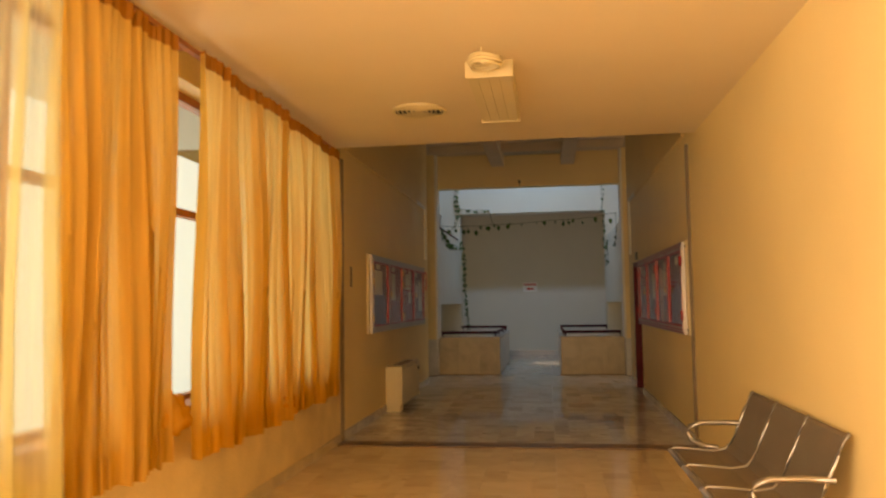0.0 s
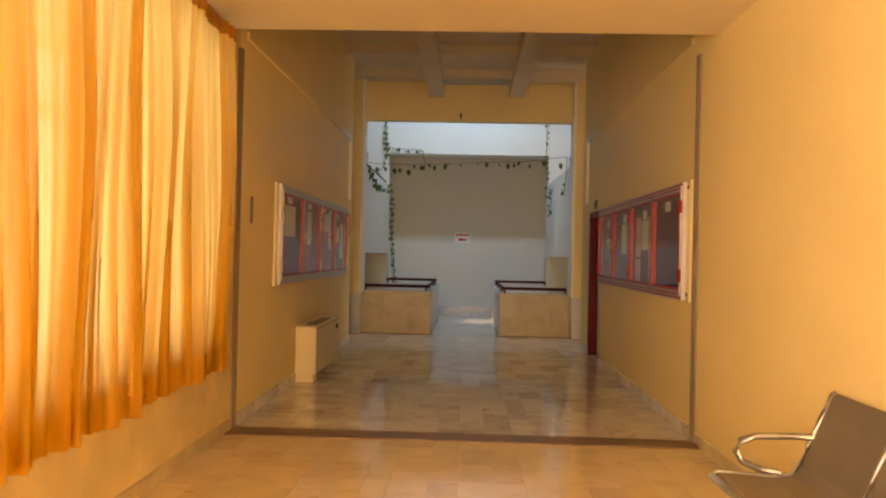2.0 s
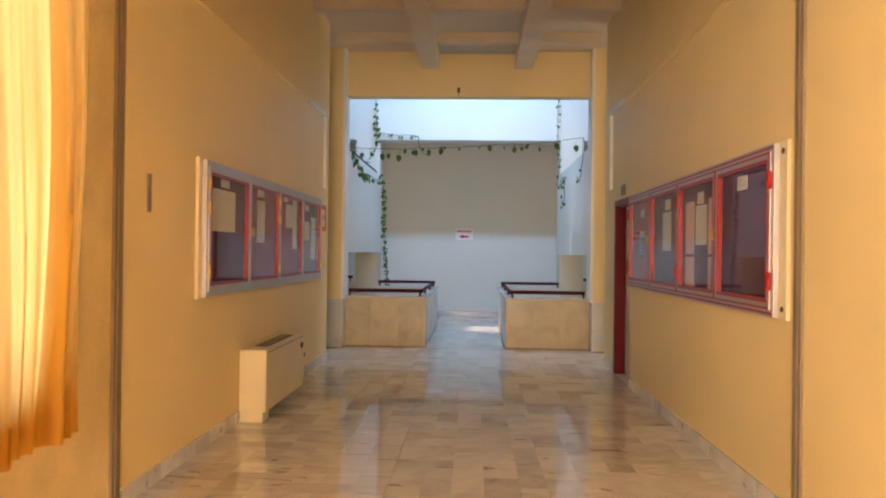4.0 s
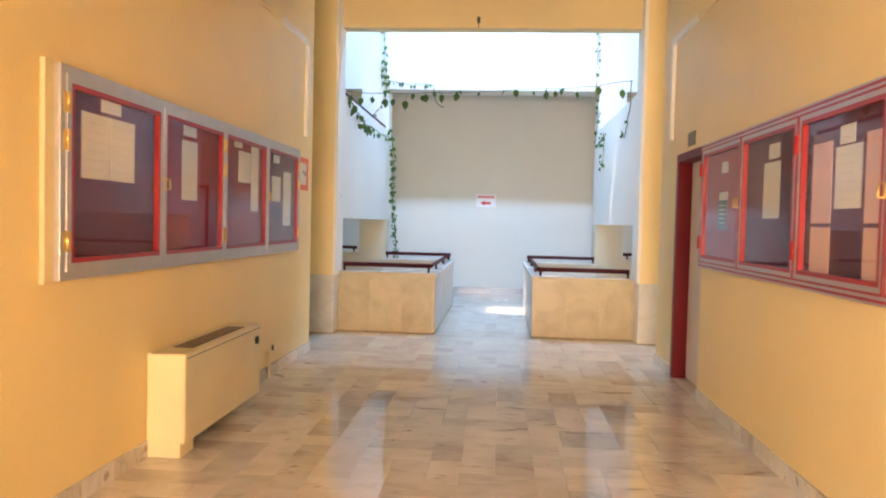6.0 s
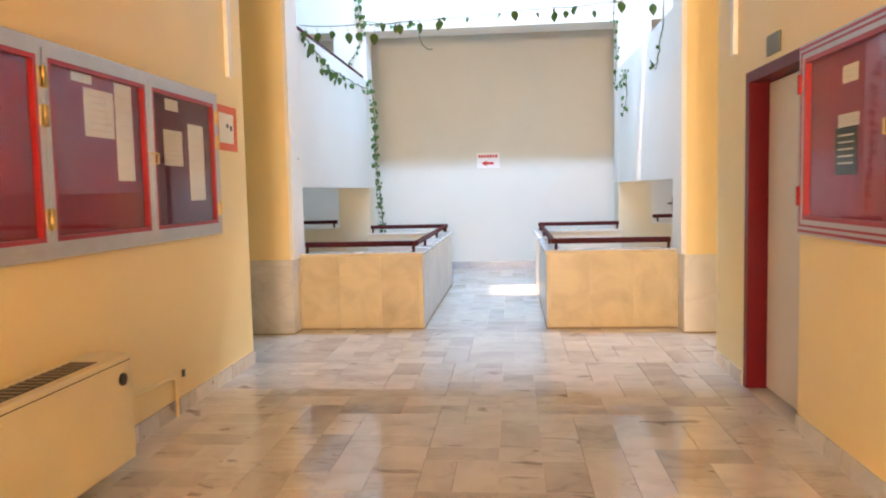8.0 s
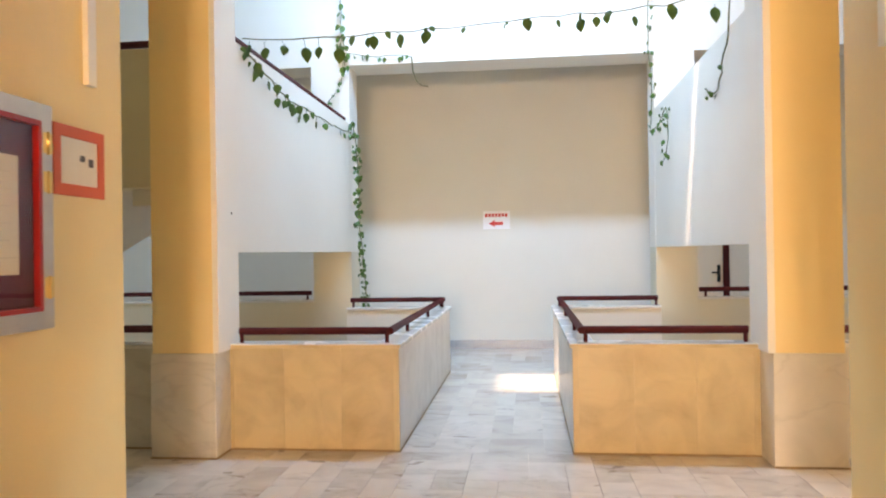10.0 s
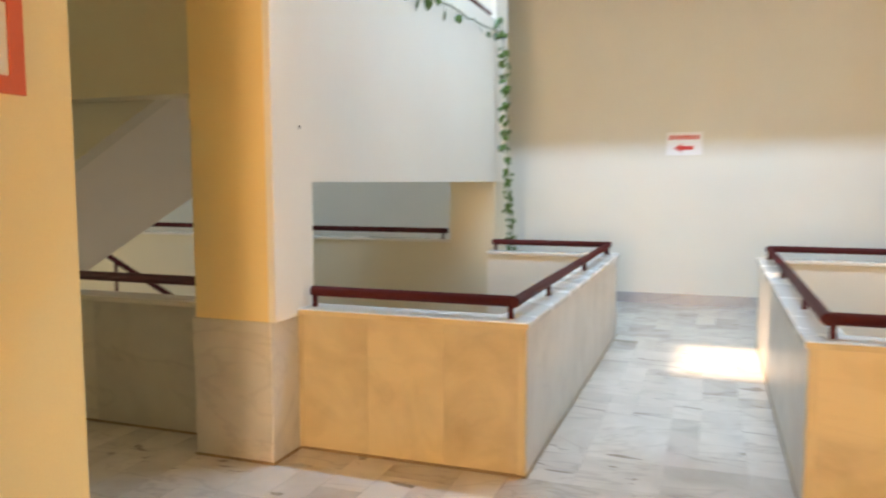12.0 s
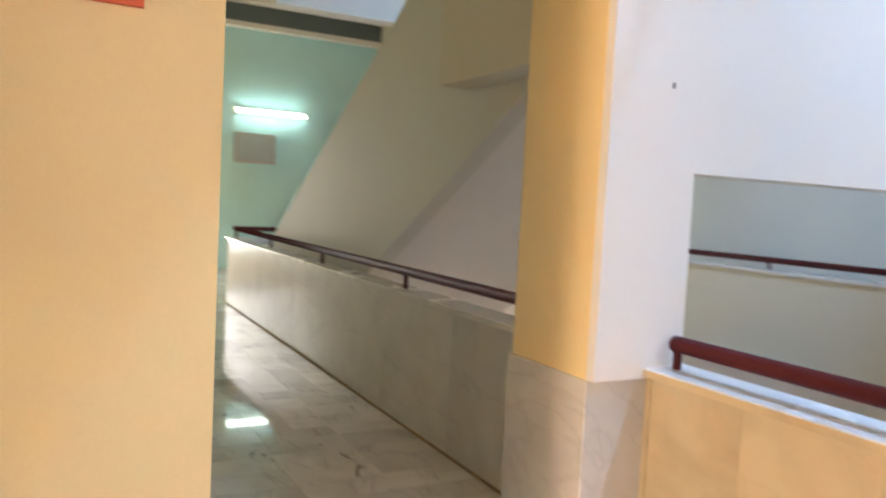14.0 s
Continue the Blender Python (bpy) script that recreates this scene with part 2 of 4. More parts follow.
# Black of knobs, feet and handles; also shade painted into slot, throat and gaps.
M_DARK = material("black_fittings_and_gap_shade", (0.02, 0.018, 0.015), 0.8, var=0.1)
M_CHROME = material("chrome", (0.42, 0.40, 0.37), 0.42, metal=1.0, var=0.05)
M_SEAT = material("perforated_steel", (0.22, 0.175, 0.13), 0.42, metal=0.3, var=0.12, scale=6, fine=300, bump=0.25)
M_SEATEDGE = material("grey_seat_edge", (0.25, 0.25, 0.27), 0.4, metal=0.4, var=0.08)
M_WOOD = material("window_wood", (0.33, 0.12, 0.05), 0.5, var=0.2, scale=6)
M_CURTAIN = cloth("amber_curtain_cloth", (0.66, 0.34, 0.075), 0.52, (0.92, 0.70, 0.29), 0.085)
# Same cloth as M_CURTAIN: paled for daylight behind, then darkened for bunched layers.
M_CURTAIN_BACKLIT = cloth("backlit_curtain_cloth", (0.70, 0.54, 0.27), 0.42, (0.90, 0.86, 0.64), 0.52)
M_CURTAIN_DEEP = cloth("bunched_curtain_cloth", (0.58, 0.32, 0.085), 0.24, (0.88, 0.60, 0.21), 0.03)
M_HEM = cloth("doubled_curtain_cloth", (0.64, 0.31, 0.07), 0.25, (0.85, 0.5, 0.16))
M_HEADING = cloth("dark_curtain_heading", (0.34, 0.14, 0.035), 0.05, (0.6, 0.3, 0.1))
M_GLASS = glass("clear_glass")
M_LEAFG = material("leaf_green", (0.05, 0.13, 0.02), 0.4, var=0.35, scale=8)
M_STEM = material("vine_stem", (0.16, 0.15, 0.06), 0.7, var=0.2)
M_TUBE = glow("lit_tube", (0.60, 0.97, 1.0), 9.0)
M_PANELGREY = material("grey_skylight_panel", (0.42, 0.45, 0.45), 0.3, var=0.06)
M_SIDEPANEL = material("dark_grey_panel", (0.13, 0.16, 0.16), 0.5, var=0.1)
M_MINT = material("mint_wall_paint", (0.50, 0.80, 0.80), 0.6, var=0.04)
M_GROUND = material("pale_ground", (0.42, 0.39, 0.33), 0.9, var=0.2, scale=0.5)


# ---- mesh helpers ----
def box(bm, x0, y0, z0, x1, y1, z1):
    vs = [bm.verts.new(p) for p in ((x0, y0, z0), (x1, y0, z0), (x1, y1, z0), (x0, y1, z0), (x0, y0, z1), (x1, y0, z1), (x1, y1, z1), (x0, y1, z1))]
    for f in ((0, 3, 2, 1), (4, 5, 6, 7), (0, 1, 5, 4), (1, 2, 6, 5), (2, 3, 7, 6), (3, 0, 4, 7)):
        bm.faces.new([vs[i] for i in f])
    return vs


def boxes(*rows):
    bm = bmesh.new()
    for r in rows:
        box(bm, *r)
    return bm


def soft(bm, width=0.004, segments=2):
    bmesh.ops.bevel(bm, geom=bm.edges[:], offset=width, segments=segments, affect='EDGES', profile=0.6)
    return bm


def ring(xa, xb, y0, z0, y1, z1, w):
    """A rectangular frame of bars w wide, in the plane across x, in one piece."""
    bm = bmesh.new()
    rows = []
    for x in (xa, xb):
        out = [bm.verts.new((x, y, z)) for y, z in ((y0, z0), (y1, z0), (y1, z1), (y0, z1))]
        inn = [bm.verts.new((x, y, z)) for y, z in ((y0 + w, z0 + w), (y1 - w, z0 + w), (y1 - w, z1 - w), (y0 + w, z1 - w))]
        rows.append((out, inn))
    for k in range(4):
        j = (k + 1) % 4
        for out, inn in rows:
            bm.faces.new([out[k], out[j], inn[j], inn[k]])
        for side in (0, 1):
            bm.faces.new([rows[0][side][k], rows[0][side][j], rows[1][side][j], rows[1][side][k]])
    bmesh.ops.recalc_face_normals(bm, faces=bm.faces[:])
    return bm


def prism(bm, pts, axis, a, b):
    """A flat outline pushed along an axis from a to b."""
    def at(p, v):
        return {"x": (v, p[0], p[1]), "y": (p[0], v, p[1]), "z": (p[0], p[1], v)}[axis]
    lo, hi = [bm.verts.new(at(p, a)) for p in pts], [bm.verts.new(at(p, b)) for p in pts]
    k = len(pts)
    bm.faces.new(lo), bm.faces.new(hi[::-1])
    for i in range(k):
        bm.faces.new([lo[i], hi[i], hi[(i + 1) % k], lo[(i + 1) % k]])
    bmesh.ops.recalc_face_normals(bm, faces=bm.faces[:])
    return bm


def tube(bm, pts, r, sides=8):
    """A round bar along a line of points."""
    pts = [Vector(p) for p in pts]
    rings = []
    for i, p in enumerate(pts):
        d = (pts[min(i + 1, len(pts) - 1)] - pts[max(i - 1, 0)]).normalized()
        up = Vector((0, 0, 1)) if abs(d.z) < 0.9 else Vector((1, 0, 0))
        u = d.cross(up).normalized()
        v = d.cross(u)
        rings.append([bm.verts.new(p + r * (math.cos(a) * u + math.sin(a) * v)) for a in (2 * math.pi * k / sides for k in range(sides))])
    for a, b in zip(rings, rings[1:]):
        for k in range(sides):
            f = bm.faces.new([a[k], a[(k + 1) % sides], b[(k + 1) % sides], b[k]])
            f.smooth = True
    bm.faces.new(rings[0]), bm.faces.new(rings[-1][::-1])
    return bm


def part(name, bm, mat, parent=None, label=""):
    me = bpy.data.meshes.new(name)
    bm.to_mesh(me)
    bm.free()
    me.materials.append(mat)
    ob = new(name, me)
    ob.parent = parent
    if label:
        tagged(ob, label)
    return ob


def thing(name, label, category, group="", kind=""):
    return tagged(new(name), label, category, group, kind)


def structure(name, bm, mat, label):
    return tagged(part(name, bm, mat), label, name.rstrip("_0123456789").split("_")[0], kind="structure")


XL, XR = -2.13, 1.535
Y_JOINT, Y_END = 8.25, 14.115

# ---- structure ----
floor = structure("floor", boxes(
    (-2.45, -2.0, -0.25, 1.8, Y_END, -0.012), (-13.0, Y_END, -0.25, 7.0, 15.58, -0.012), (1.8, 12.1, -0.25, 7.0, Y_END, -0.012),
    (-0.9, 15.58, -0.25, 0.313, 19.15, -0.012), (-13.0, 19.15, -0.25, 7.0, 21.2, -0.012),
    (-13.0, 15.58, -0.25, -9.05, 19.15, -0.012)), M_GROUT, "polished veined marble tile floor, worn and shiny")
structure("floor_lower", boxes((-13.2, 15.0, -3.4, 7.2, 21.4, -3.2)), M_TILE, "marble floor of the storey below the stairwell")
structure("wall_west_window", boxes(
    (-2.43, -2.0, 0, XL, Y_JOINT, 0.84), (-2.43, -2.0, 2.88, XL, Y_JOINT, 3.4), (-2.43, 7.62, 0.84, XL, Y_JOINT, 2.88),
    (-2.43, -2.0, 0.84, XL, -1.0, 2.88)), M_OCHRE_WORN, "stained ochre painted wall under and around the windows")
structure("wall_west_corridor", boxes((-2.35, Y_JOINT, 0, XL, Y_END, 4.7)), M_OCHRE, "ochre painted corridor wall")
structure("wall_east", boxes((XR, -2.0, 0, 1.75, 12.48, 4.7), (XR, 13.44, 0, 1.75, Y_END, 4.7), (XR, 12.48, 2.09, 1.75, 13.44, 4.7)), M_OCHRE, "ochre painted wall with a doorway")
# Unseen wall; its wide opening is added to let the fill lamp in.
structure("wall_south", boxes((-2.43, -2.2, 0, -1.5, -2.0, 3.4), (0.9, -2.2, 0, 1.75, -2.0, 3.4), (-1.5, -2.2, 2.5, 0.9, -2.0, 3.4)), M_OCHRE, "unseen ochre end wall with an opening added for the fill lamp")
structure("ceiling_room", boxes((-2.43, -2.2, 3.09, XR, 7.85, 4.7)), M_CEIL, "low cream painted ceiling with its edge")
cb = boxes((-13.0, 7.85, 4.48, 7.0, 15.5, 4.8))
for x0, x1 in ((-1.0, -0.74), (0.40, 0.66)):
    box(cb, x0, 7.85, 4.22, x1, 15.5, 4.5)
for y in (8.9, 10.3, 11.7, 13.1, 14.5):
    for x0, x1 in ((XL, -1.0), (-0.74, 0.40), (0.66, XR)):
        box(cb, x0, y, 4.34, x1, y + 0.14, 4.5)
structure("ceiling_corridor", cb, M_CONC, "coffered ceiling of painted concrete beams")
structure("trim_ceiling_panel", boxes((-0.73, 14.66, 4.44, 0.39, 15.48, 4.475)), M_PANELGREY, "milky grey ceiling panel between two beams")
structure("wall_header", boxes((-2.61, 15.5, 3.80, 2.0, 15.72, 6.1)), M_OCHRE, "painted beam over the opening to the stairwell")

# columns with marble foot
for x0, x1 in ((-2.61, -2.14), (1.56, 2.01)):
    col = thing("column", "ochre painted square column with a marble clad foot", "column", "columns at the stairwell", "structure")
    xa, xb = (x0 + 0.012, x1 - 0.02) if x0 < 0 else (x0 + 0.02, x1 - 0.012)
    part("shaft", boxes((xa, 15.312, 0.73, xb, 15.695, 6.1)), M_OCHRE, col)
    part("inner_face", boxes((xb, 15.314, 0.73, x1 + 0.02, 15.695, 6.1) if x0 < 0 else (x0 - 0.025, 15.314, 0.73, xa, 15.695, 6.1)), M_WHITE, col, "white painted face to the stairwell")
    part("marble_foot", soft(boxes((x0, 15.30, 0, x1, 15.695, 0.73)), 0.006), M_SLABG, col, "marble cladding of the foot")
# One pier in two colours: tan stands for shade below, white for light above.
for x0, x1 in ((-2.60, -2.12), (1.53, 2.0)):
    structure("pier", boxes((x0, 19.33, -3.2, x1, 19.75, 1.43)), M_PIER, "pier at the back of the stairwell, coloured tan for its shade")
    structure("pier_upper", boxes((x0, 19.33, 1.43, x1, 19.75, 3.72)), M_WHITE, "upper length of the pier, coloured white for the light on it")
# stairwell: upper parapets, back wall, bridge slab and roof
structure("wall_upper_west", boxes((-2.27, 15.695, 1.43, -2.12, 19.33, 3.0)), M_WHITE, "white plaster balustrade wall of the landing above")
structure("wall_upper_east", boxes((1.535, 15.695, 1.43, 1.68, 19.33, 3.05)), M_WHITE, "white plaster balustrade wall of the landing above")
structure("wall_north", boxes((-13.0, 21.18, -3.2, 1.92, 21.4, 4.32), (2.84, 21.18, -3.2, 7.0, 21.4, 4.32), (1.92, 21.18, 2.05, 2.84, 21.4, 4.32), (1.92, 21.18, -3.2, 2.84, 21.4, 0)), M_NORTH, "plain off white plaster back wall")
structure("ceiling_bridge", boxes((-13.0, 19.5, 4.32, 7.0, 21.4, 4.5)), M_BACK, "underside of the passage above the back corridor")
structure("wall_upper_north", boxes((-7.0, 19.33, 3.72, 6.5, 19.5, 6.1), (-7.0, 19.5, 3.72, 6.5, 19.86, 4.318)), M_WHITE, "white wall of the storey above")
structure("wall_gallery_west", boxes((-7.2, 15.5, 3.0, -7.0, 21.4, 6.1)), M_WHITE, "far wall of the upper gallery")
# Out of view; the window opening is added to go with the fill lamp.
structure("wall_gallery_east", boxes((6.3, 15.5, -3.2, 6.5, 21.4, 1.1), (6.3, 15.5, 2.7, 6.5, 21.4, 6.1), (6.3, 15.5, 1.1, 6.5, 15.8, 2.7), (6.3, 17.8, 1.1, 6.5, 21.4, 2.7)), M_WHITE, "unseen far wall of the east hall with an added window opening")
structure("wall_gallery_south", boxes((-7.2, 15.5, 4.62, -2.61, 15.72, 6.1), (2.0, 15.5, 4.62, 6.5, 15.72, 6.1)), M_WHITE, "side wall of the upper gallery")
structure("ceiling_roof", boxes((-7.2, 15.5, 6.1, -2.45, 21.4, 6.3), (1.6, 15.5, 6.1, 6.5, 21.4, 6.3), (-2.45, 17.3, 6.1, 1.6, 21.4, 6.3), (-2.45, 15.5, 6.1, 1.6, 15.80, 6.3)), M_WHITE, "flat roof with a skylight")
# Unseen opaque panels; the gaps are cut to aim sun patch and streak.
structure("skylight_panel", boxes((-2.45, 16.85, 6.2, 1.6, 17.3, 6.24), (-2.45, 15.80, 6.2, -2.16, 16.85, 6.24), (-1.40, 16.16, 6.2, 1.6, 16.85, 6.24), (-1.40, 15.80, 6.2, 1.6, 16.04, 6.24), (0.65, 16.04, 6.2, 1.6, 16.16, 6.24)), M_WHITE, "unseen opaque skylight panels with gaps that shape the sun patch")
structure("wall_well", boxes((-13.2, 15.4, -3.2, 7.0, 15.52, -0.25), (-13.2, 15.0, -3.2, -13.0, 21.4, 4.8), (7.0, 8.0, -3.2, 7.2, 21.4, 4.8)), M_BACK, "plaster walls that close the hall")
# East stretch set back to form an added, unseen lobby for the lamp.
structure("wall_side_corridors", boxes((-13.2, Y_END - 0.2, 0, -2.35, Y_END, 4.7), (-13.2, Y_END, 2.6, -13.0, 15.0, 4.7), (1.75, 11.9, 0, 7.0, 12.1, 4.7)), M_OCHRE, "painted wall along the cross corridor")
structure("ceiling_hall", boxes((-13.2, 15.4, 4.62, -7.2, 21.4, 4.8), (6.5, 15.4, 4.62, 7.2, 21.4, 4.8)), M_CONC, "ceiling of the side halls")
# Added out of view, so that no sun reaches the curtains and floor.
structure("trim_eave", boxes((-5.0, -2.2, 3.4, -2.43, 9.0, 3.55)), M_WHITE, "unseen slab added over the windows to block the sun")
structure("backdrop", boxes((-4.6, -3.0, -0.5, -4.55, 13.9, 3.39)), glow("hazy_daylight", (0.58, 0.82, 1.0), 2.8), "plain bright haze outside the windows")
# Glowing sheet added out of view, as fill through the opening.
structure("backdrop_entrance", boxes((-2.4, -4.05, -0.5, 1.8, -4.0, 3.3)), glow("rear_fill_glow", (1.0, 0.96, 0.88), 2.0), "unseen glowing sheet added behind the opening as fill")
structure("ground", boxes((-120, -120, -0.6, -2.46, 8.0, -0.5)), M_GROUND, "pale ground outside the windows")

# ---- parapets of the stairwell ----
def parapet(label, x0, x1, y0, y1, slabs, along, mat, grp, top=0.735):
    """A low wall clad in marble slabs, with a cap; along: the axis that the slabs follow."""
    p = thing("parapet", label, "parapet", grp, "structure")
    part("core", boxes((x0 + 0.02, y0 + 0.02, -0.4, x1 - 0.02, y1 - 0.02, top)), M_BACK, p)
    for k in range(slabs):
        if along == "x":
            a, b = x0 + (x1 - x0) * k / slabs, x0 + (x1 - x0) * (k + 1) / slabs
            bm = boxes((a + 0.0006, y0, 0, b - 0.0006, y0 + 0.02, top))
        else:
            a, b = y0 + (y1 - y0) * k / slabs, y0 + (y1 - y0) * (k + 1) / slabs
            xx = x1 - 0.02 if mat[1] > 0 else x0
            bm = boxes((xx, a + 0.0006, 0, xx + 0.02, b - 0.0006, top))
        part("marble_slab", bm, mat[0], p)
    return p


parapet("waist high parapet clad in honey marble slabs", -2.16, -0.90, 15.565, 15.70, 3, "x", (M_SLAB, 0), "stairwell parapets")
parapet("waist high parapet clad in honey marble slabs", 0.313, 1.56, 15.565, 15.70, 3, "x", (M_SLAB, 0), "stairwell parapets")
parapet("grey marble parapet along the passage", -1.04, -0.90, 15.587, 19.15, 5, "y", (M_SLABG, 1), "stairwell parapets")
parapet("grey marble parapet along the passage", 0.313, 0.453, 15.587, 19.15, 5, "y", (M_SLABG, -1), "stairwell parapets")
parapet("long marble clad parapet of the side corridor", -9.0, -2.61, 15.55, 15.69, 7, "x", (M_SLABG, 0), "stairwell parapets")
parapet("long marble clad parapet of the side corridor", 2.01, 6.5, 15.55, 15.69, 5, "x", (M_SLABG, 0), "stairwell parapets")
parapet("plaster parapet at the far side of the well", -2.12, -1.04, 19.03, 19.15, 1, "x", (M_WHITE, 0), "stairwell parapets")
parapet("plaster parapet at the far side of the well", 0.453, 1.53, 19.03, 19.15, 1, "x", (M_WHITE, 0), "stairwell parapets")
parapet("plaster parapet at the far side of the well", -9.0, -2.6, 19.33, 19.45, 3, "x", (M_PIER, 0), "stairwell parapets", 0.81)
parapet("plaster parapet at the far side of the well", 2.0, 6.3, 19.33, 19.45, 3, "x", (M_PIER, 0), "stairwell parapets", 0.81)


def cap(x0, y0, x1, y1, z=0.735, h=0.03):
    c = thing("cap_stone", "pale marble cap on the parapet", "cap", "parapet caps", "structure")
    part("slab", soft(boxes((x0, y0, z, x1, y1, z + h)), 0.004), M_CAP, c)
    return c


for r in ((-2.17, 15.53, -0.88, 15.73), (0.293, 15.53, 1.57, 15.73), (-1.06, 15.73, -0.88, 19.17), (0.293, 15.73, 0.473, 19.17),
          (-9.02, 15.53, -2.61, 15.72), (2.01, 15.53, 6.5, 15.72), (-2.12, 19.01, -1.06, 19.17), (0.473, 19.01, 1.53, 19.17),
          (-9.0, 19.31, -2.6, 19.47, 0.81), (2.0, 19.31, 6.3, 19.47, 0.81)):
    stone = cap(*r)
    if r[1] == 15.53 and -2.2 < r[0] < 1.0:
        part("front_edge", boxes((r[0] + 0.003, 15.525, 0.737, r[2] - 0.003, 15.5305, 0.761)), M_SLAB, stone, "honey coloured front edge")


def handrail(label, pts, posts, zc=0.765, h=0.085, r=0.028):
    t = thing("handrail", label, "handrail", "handrails")
    bm = bmesh.new()
    pts = [Vector((x, y, zc + h)) for x, y in pts]
    tube(bm, pts, r, 10)
    part("rail", bm, M_RAIL, t)
    for x, y in posts:
        part("post", tube(bmesh.new(), [(x, y, zc), (x, y, zc + h)], 0.015, 8), M_RAIL, t)
    return t


def rail_line(a, b, n):
    return [(a[0] + (b[0] - a[0]) * k / (n - 1), a[1] + (b[1] - a[1]) * k / (n - 1)) for k in range(n)]


handrail("dark maroon tubular handrail on the parapet", [(-2.09, 15.63), (-0.985, 15.63)], rail_line((-2.075, 15.63), (-0.995, 15.63), 2))
handrail("dark maroon tubular handrail on the parapet", [(0.40, 15.63), (1.50, 15.63)], rail_line((0.41, 15.63), (1.485, 15.63), 2))
handrail("dark maroon tubular handrail along the passage", [(-0.97, 15.6), (-0.97, 19.08)], rail_line((-0.97, 16.4), (-0.97, 19.0), 3))
handrail("dark maroon tubular handrail along the passage", [(0.383, 15.6), (0.383, 19.08)], rail_line((0.383, 16.4), (0.383, 19.0), 3))
handrail("dark maroon tubular handrail across the well", [(-2.08, 19.09), (-0.95, 19.09)], rail_line((-2.05, 19.09), (-1.0, 19.09), 2))
handrail("dark maroon tubular handrail across the well", [(0.37, 19.09), (1.50, 19.09)], rail_line((0.4, 19.09), (1.48, 19.09), 2))
handrail("long dark maroon handrail of the side corridor", [(-8.95, 15.62), (-2.63, 15.62)], rail_line((-8.9, 15.62), (-2.7, 15.62), 5), 0.765, 0.105)
handrail("long dark maroon handrail of the side corridor", [(2.03, 15.62), (6.4, 15.62)], rail_line((2.1, 15.62), (6.3, 15.62), 4))
parapet("short return of the corridor parapet", -9.0, -8.86, 15.70, 17.3, 2, "y", (M_SLABG, 1), "stairwell parapets")
cap(-9.02, 15.73, -8.84, 17.3)
handrail("dark maroon handrail on the return of the parapet", [(-8.93, 15.66), (-8.93, 17.25)], rail_line((-8.93, 16.2), (-8.93, 17.2), 2), 0.765, 0.105)
handrail("dark maroon handrail on the far parapet", [(-8.9, 19.39), (-2.65, 19.39)], rail_line((-8.8, 19.39), (-2.7, 19.39), 4), 0.84)
handrail("dark maroon handrail on the far parapet", [(2.03, 19.39), (6.2, 19.39)], rail_line((2.1, 19.39), (6.1, 19.39), 4), 0.84)
handrail("dark handrail on the balustrade of the landing above", [(-2.19, 15.75), (-2.19, 19.3)], rail_line((-2.19, 15.9), (-2.19, 19.2), 4), 3.0, 0.06)

# ---- stairs of the side hall ----
stair = thing("staircase", "plastered concrete stair flight with a solid balustrade", "staircase", "", "structure")
part("balustrade", prism(bmesh.new(), [(-8.8, -1.23), (-3.0, 2.05), (-3.0, 2.95), (-4.22, 2.95), (-8.8, 0.39)], "y", 15.80, 15.92), M_BACK, stair)
part("flight", prism(bmesh.new(), [(-8.8, -1.23), (-3.0, 2.05), (-3.0, 2.25), (-8.8, -1.0)], "y", 15.92, 17.5), M_WHITE, stair)
part("landing", boxes((-3.0, 15.80, 1.80, -2.27, 19.3, 2.0)), M_WHITE, stair)
part("landing_parapet", boxes((-3.90, 15.60, 1.92, -2.61, 15.797, 2.95)), M_PIER, stair, "cream painted parapet of the landing")
handrail("dark handrail on the landing parapet", [(-3.82, 15.70), (-2.63, 15.70)], rail_line((-3.7, 15.70), (-2.7, 15.70), 3), 2.95, 0.06)
down = thing("handrail", "dark sloping handrail of the flight going down", "handrail", "handrails")
part("rail", tube(bmesh.new(), [(-5.7, 17.6, 0.90), (-5.5, 17.6, 0.80), (-3.2, 17.6, -0.32)], 0.026, 10), M_RAIL, down)
for k in range(3):
    x = -5.3 + 0.9 * k
    part("post", tube(bmesh.new(), [(x, 17.6, 0.705 - 0.487 * (x + 5.3) - 0.75), (x, 17.6, 0.705 - 0.487 * (x + 5.3))], 0.015, 8), M_RAIL, down)
part("string", prism(bmesh.new(), [(-5.7, -0.05), (-3.2, -1.25), (-3.2, -1.5), (-5.7, -0.3)], "y", 17.55, 18.6), M_BACK, down, "plastered flight under the rail")

# far side hall with a lit tube
structure("wall_side_end", boxes((-12.98, 15.0, 0, -12.9, 21.15, 4.1)), M_MINT, "pale green end wall of the side hall")
# White strip put in place of the bright opening at the corridor's end.
structure("trim_side_pilaster", boxes((-12.898, 15.0, 0, -12.86, 15.17, 4.04)), M_WHITE, "white strip standing in for a bright far opening")
structure("trim_side_beam", boxes((-12.9, 14.2, 3.98, -12.72, 21.1, 4.06), (-12.9, 14.2, 4.36, -12.6, 21.1, 4.6), (-12.9, 18.9, 3.82, -12.3, 19.15, 4.36)), M_WHITE, "white painted beam edges at the end of the side hall")
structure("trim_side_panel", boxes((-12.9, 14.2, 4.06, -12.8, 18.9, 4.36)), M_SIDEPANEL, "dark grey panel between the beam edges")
tl = thing("tube_light", "lit fluorescent tube batten on the wall", "lamp")
part("batten", soft(boxes((-12.90, 16.38, 2.59, -12.84, 17.60, 2.69)), 0.01), M_WHITEPAINT, tl)
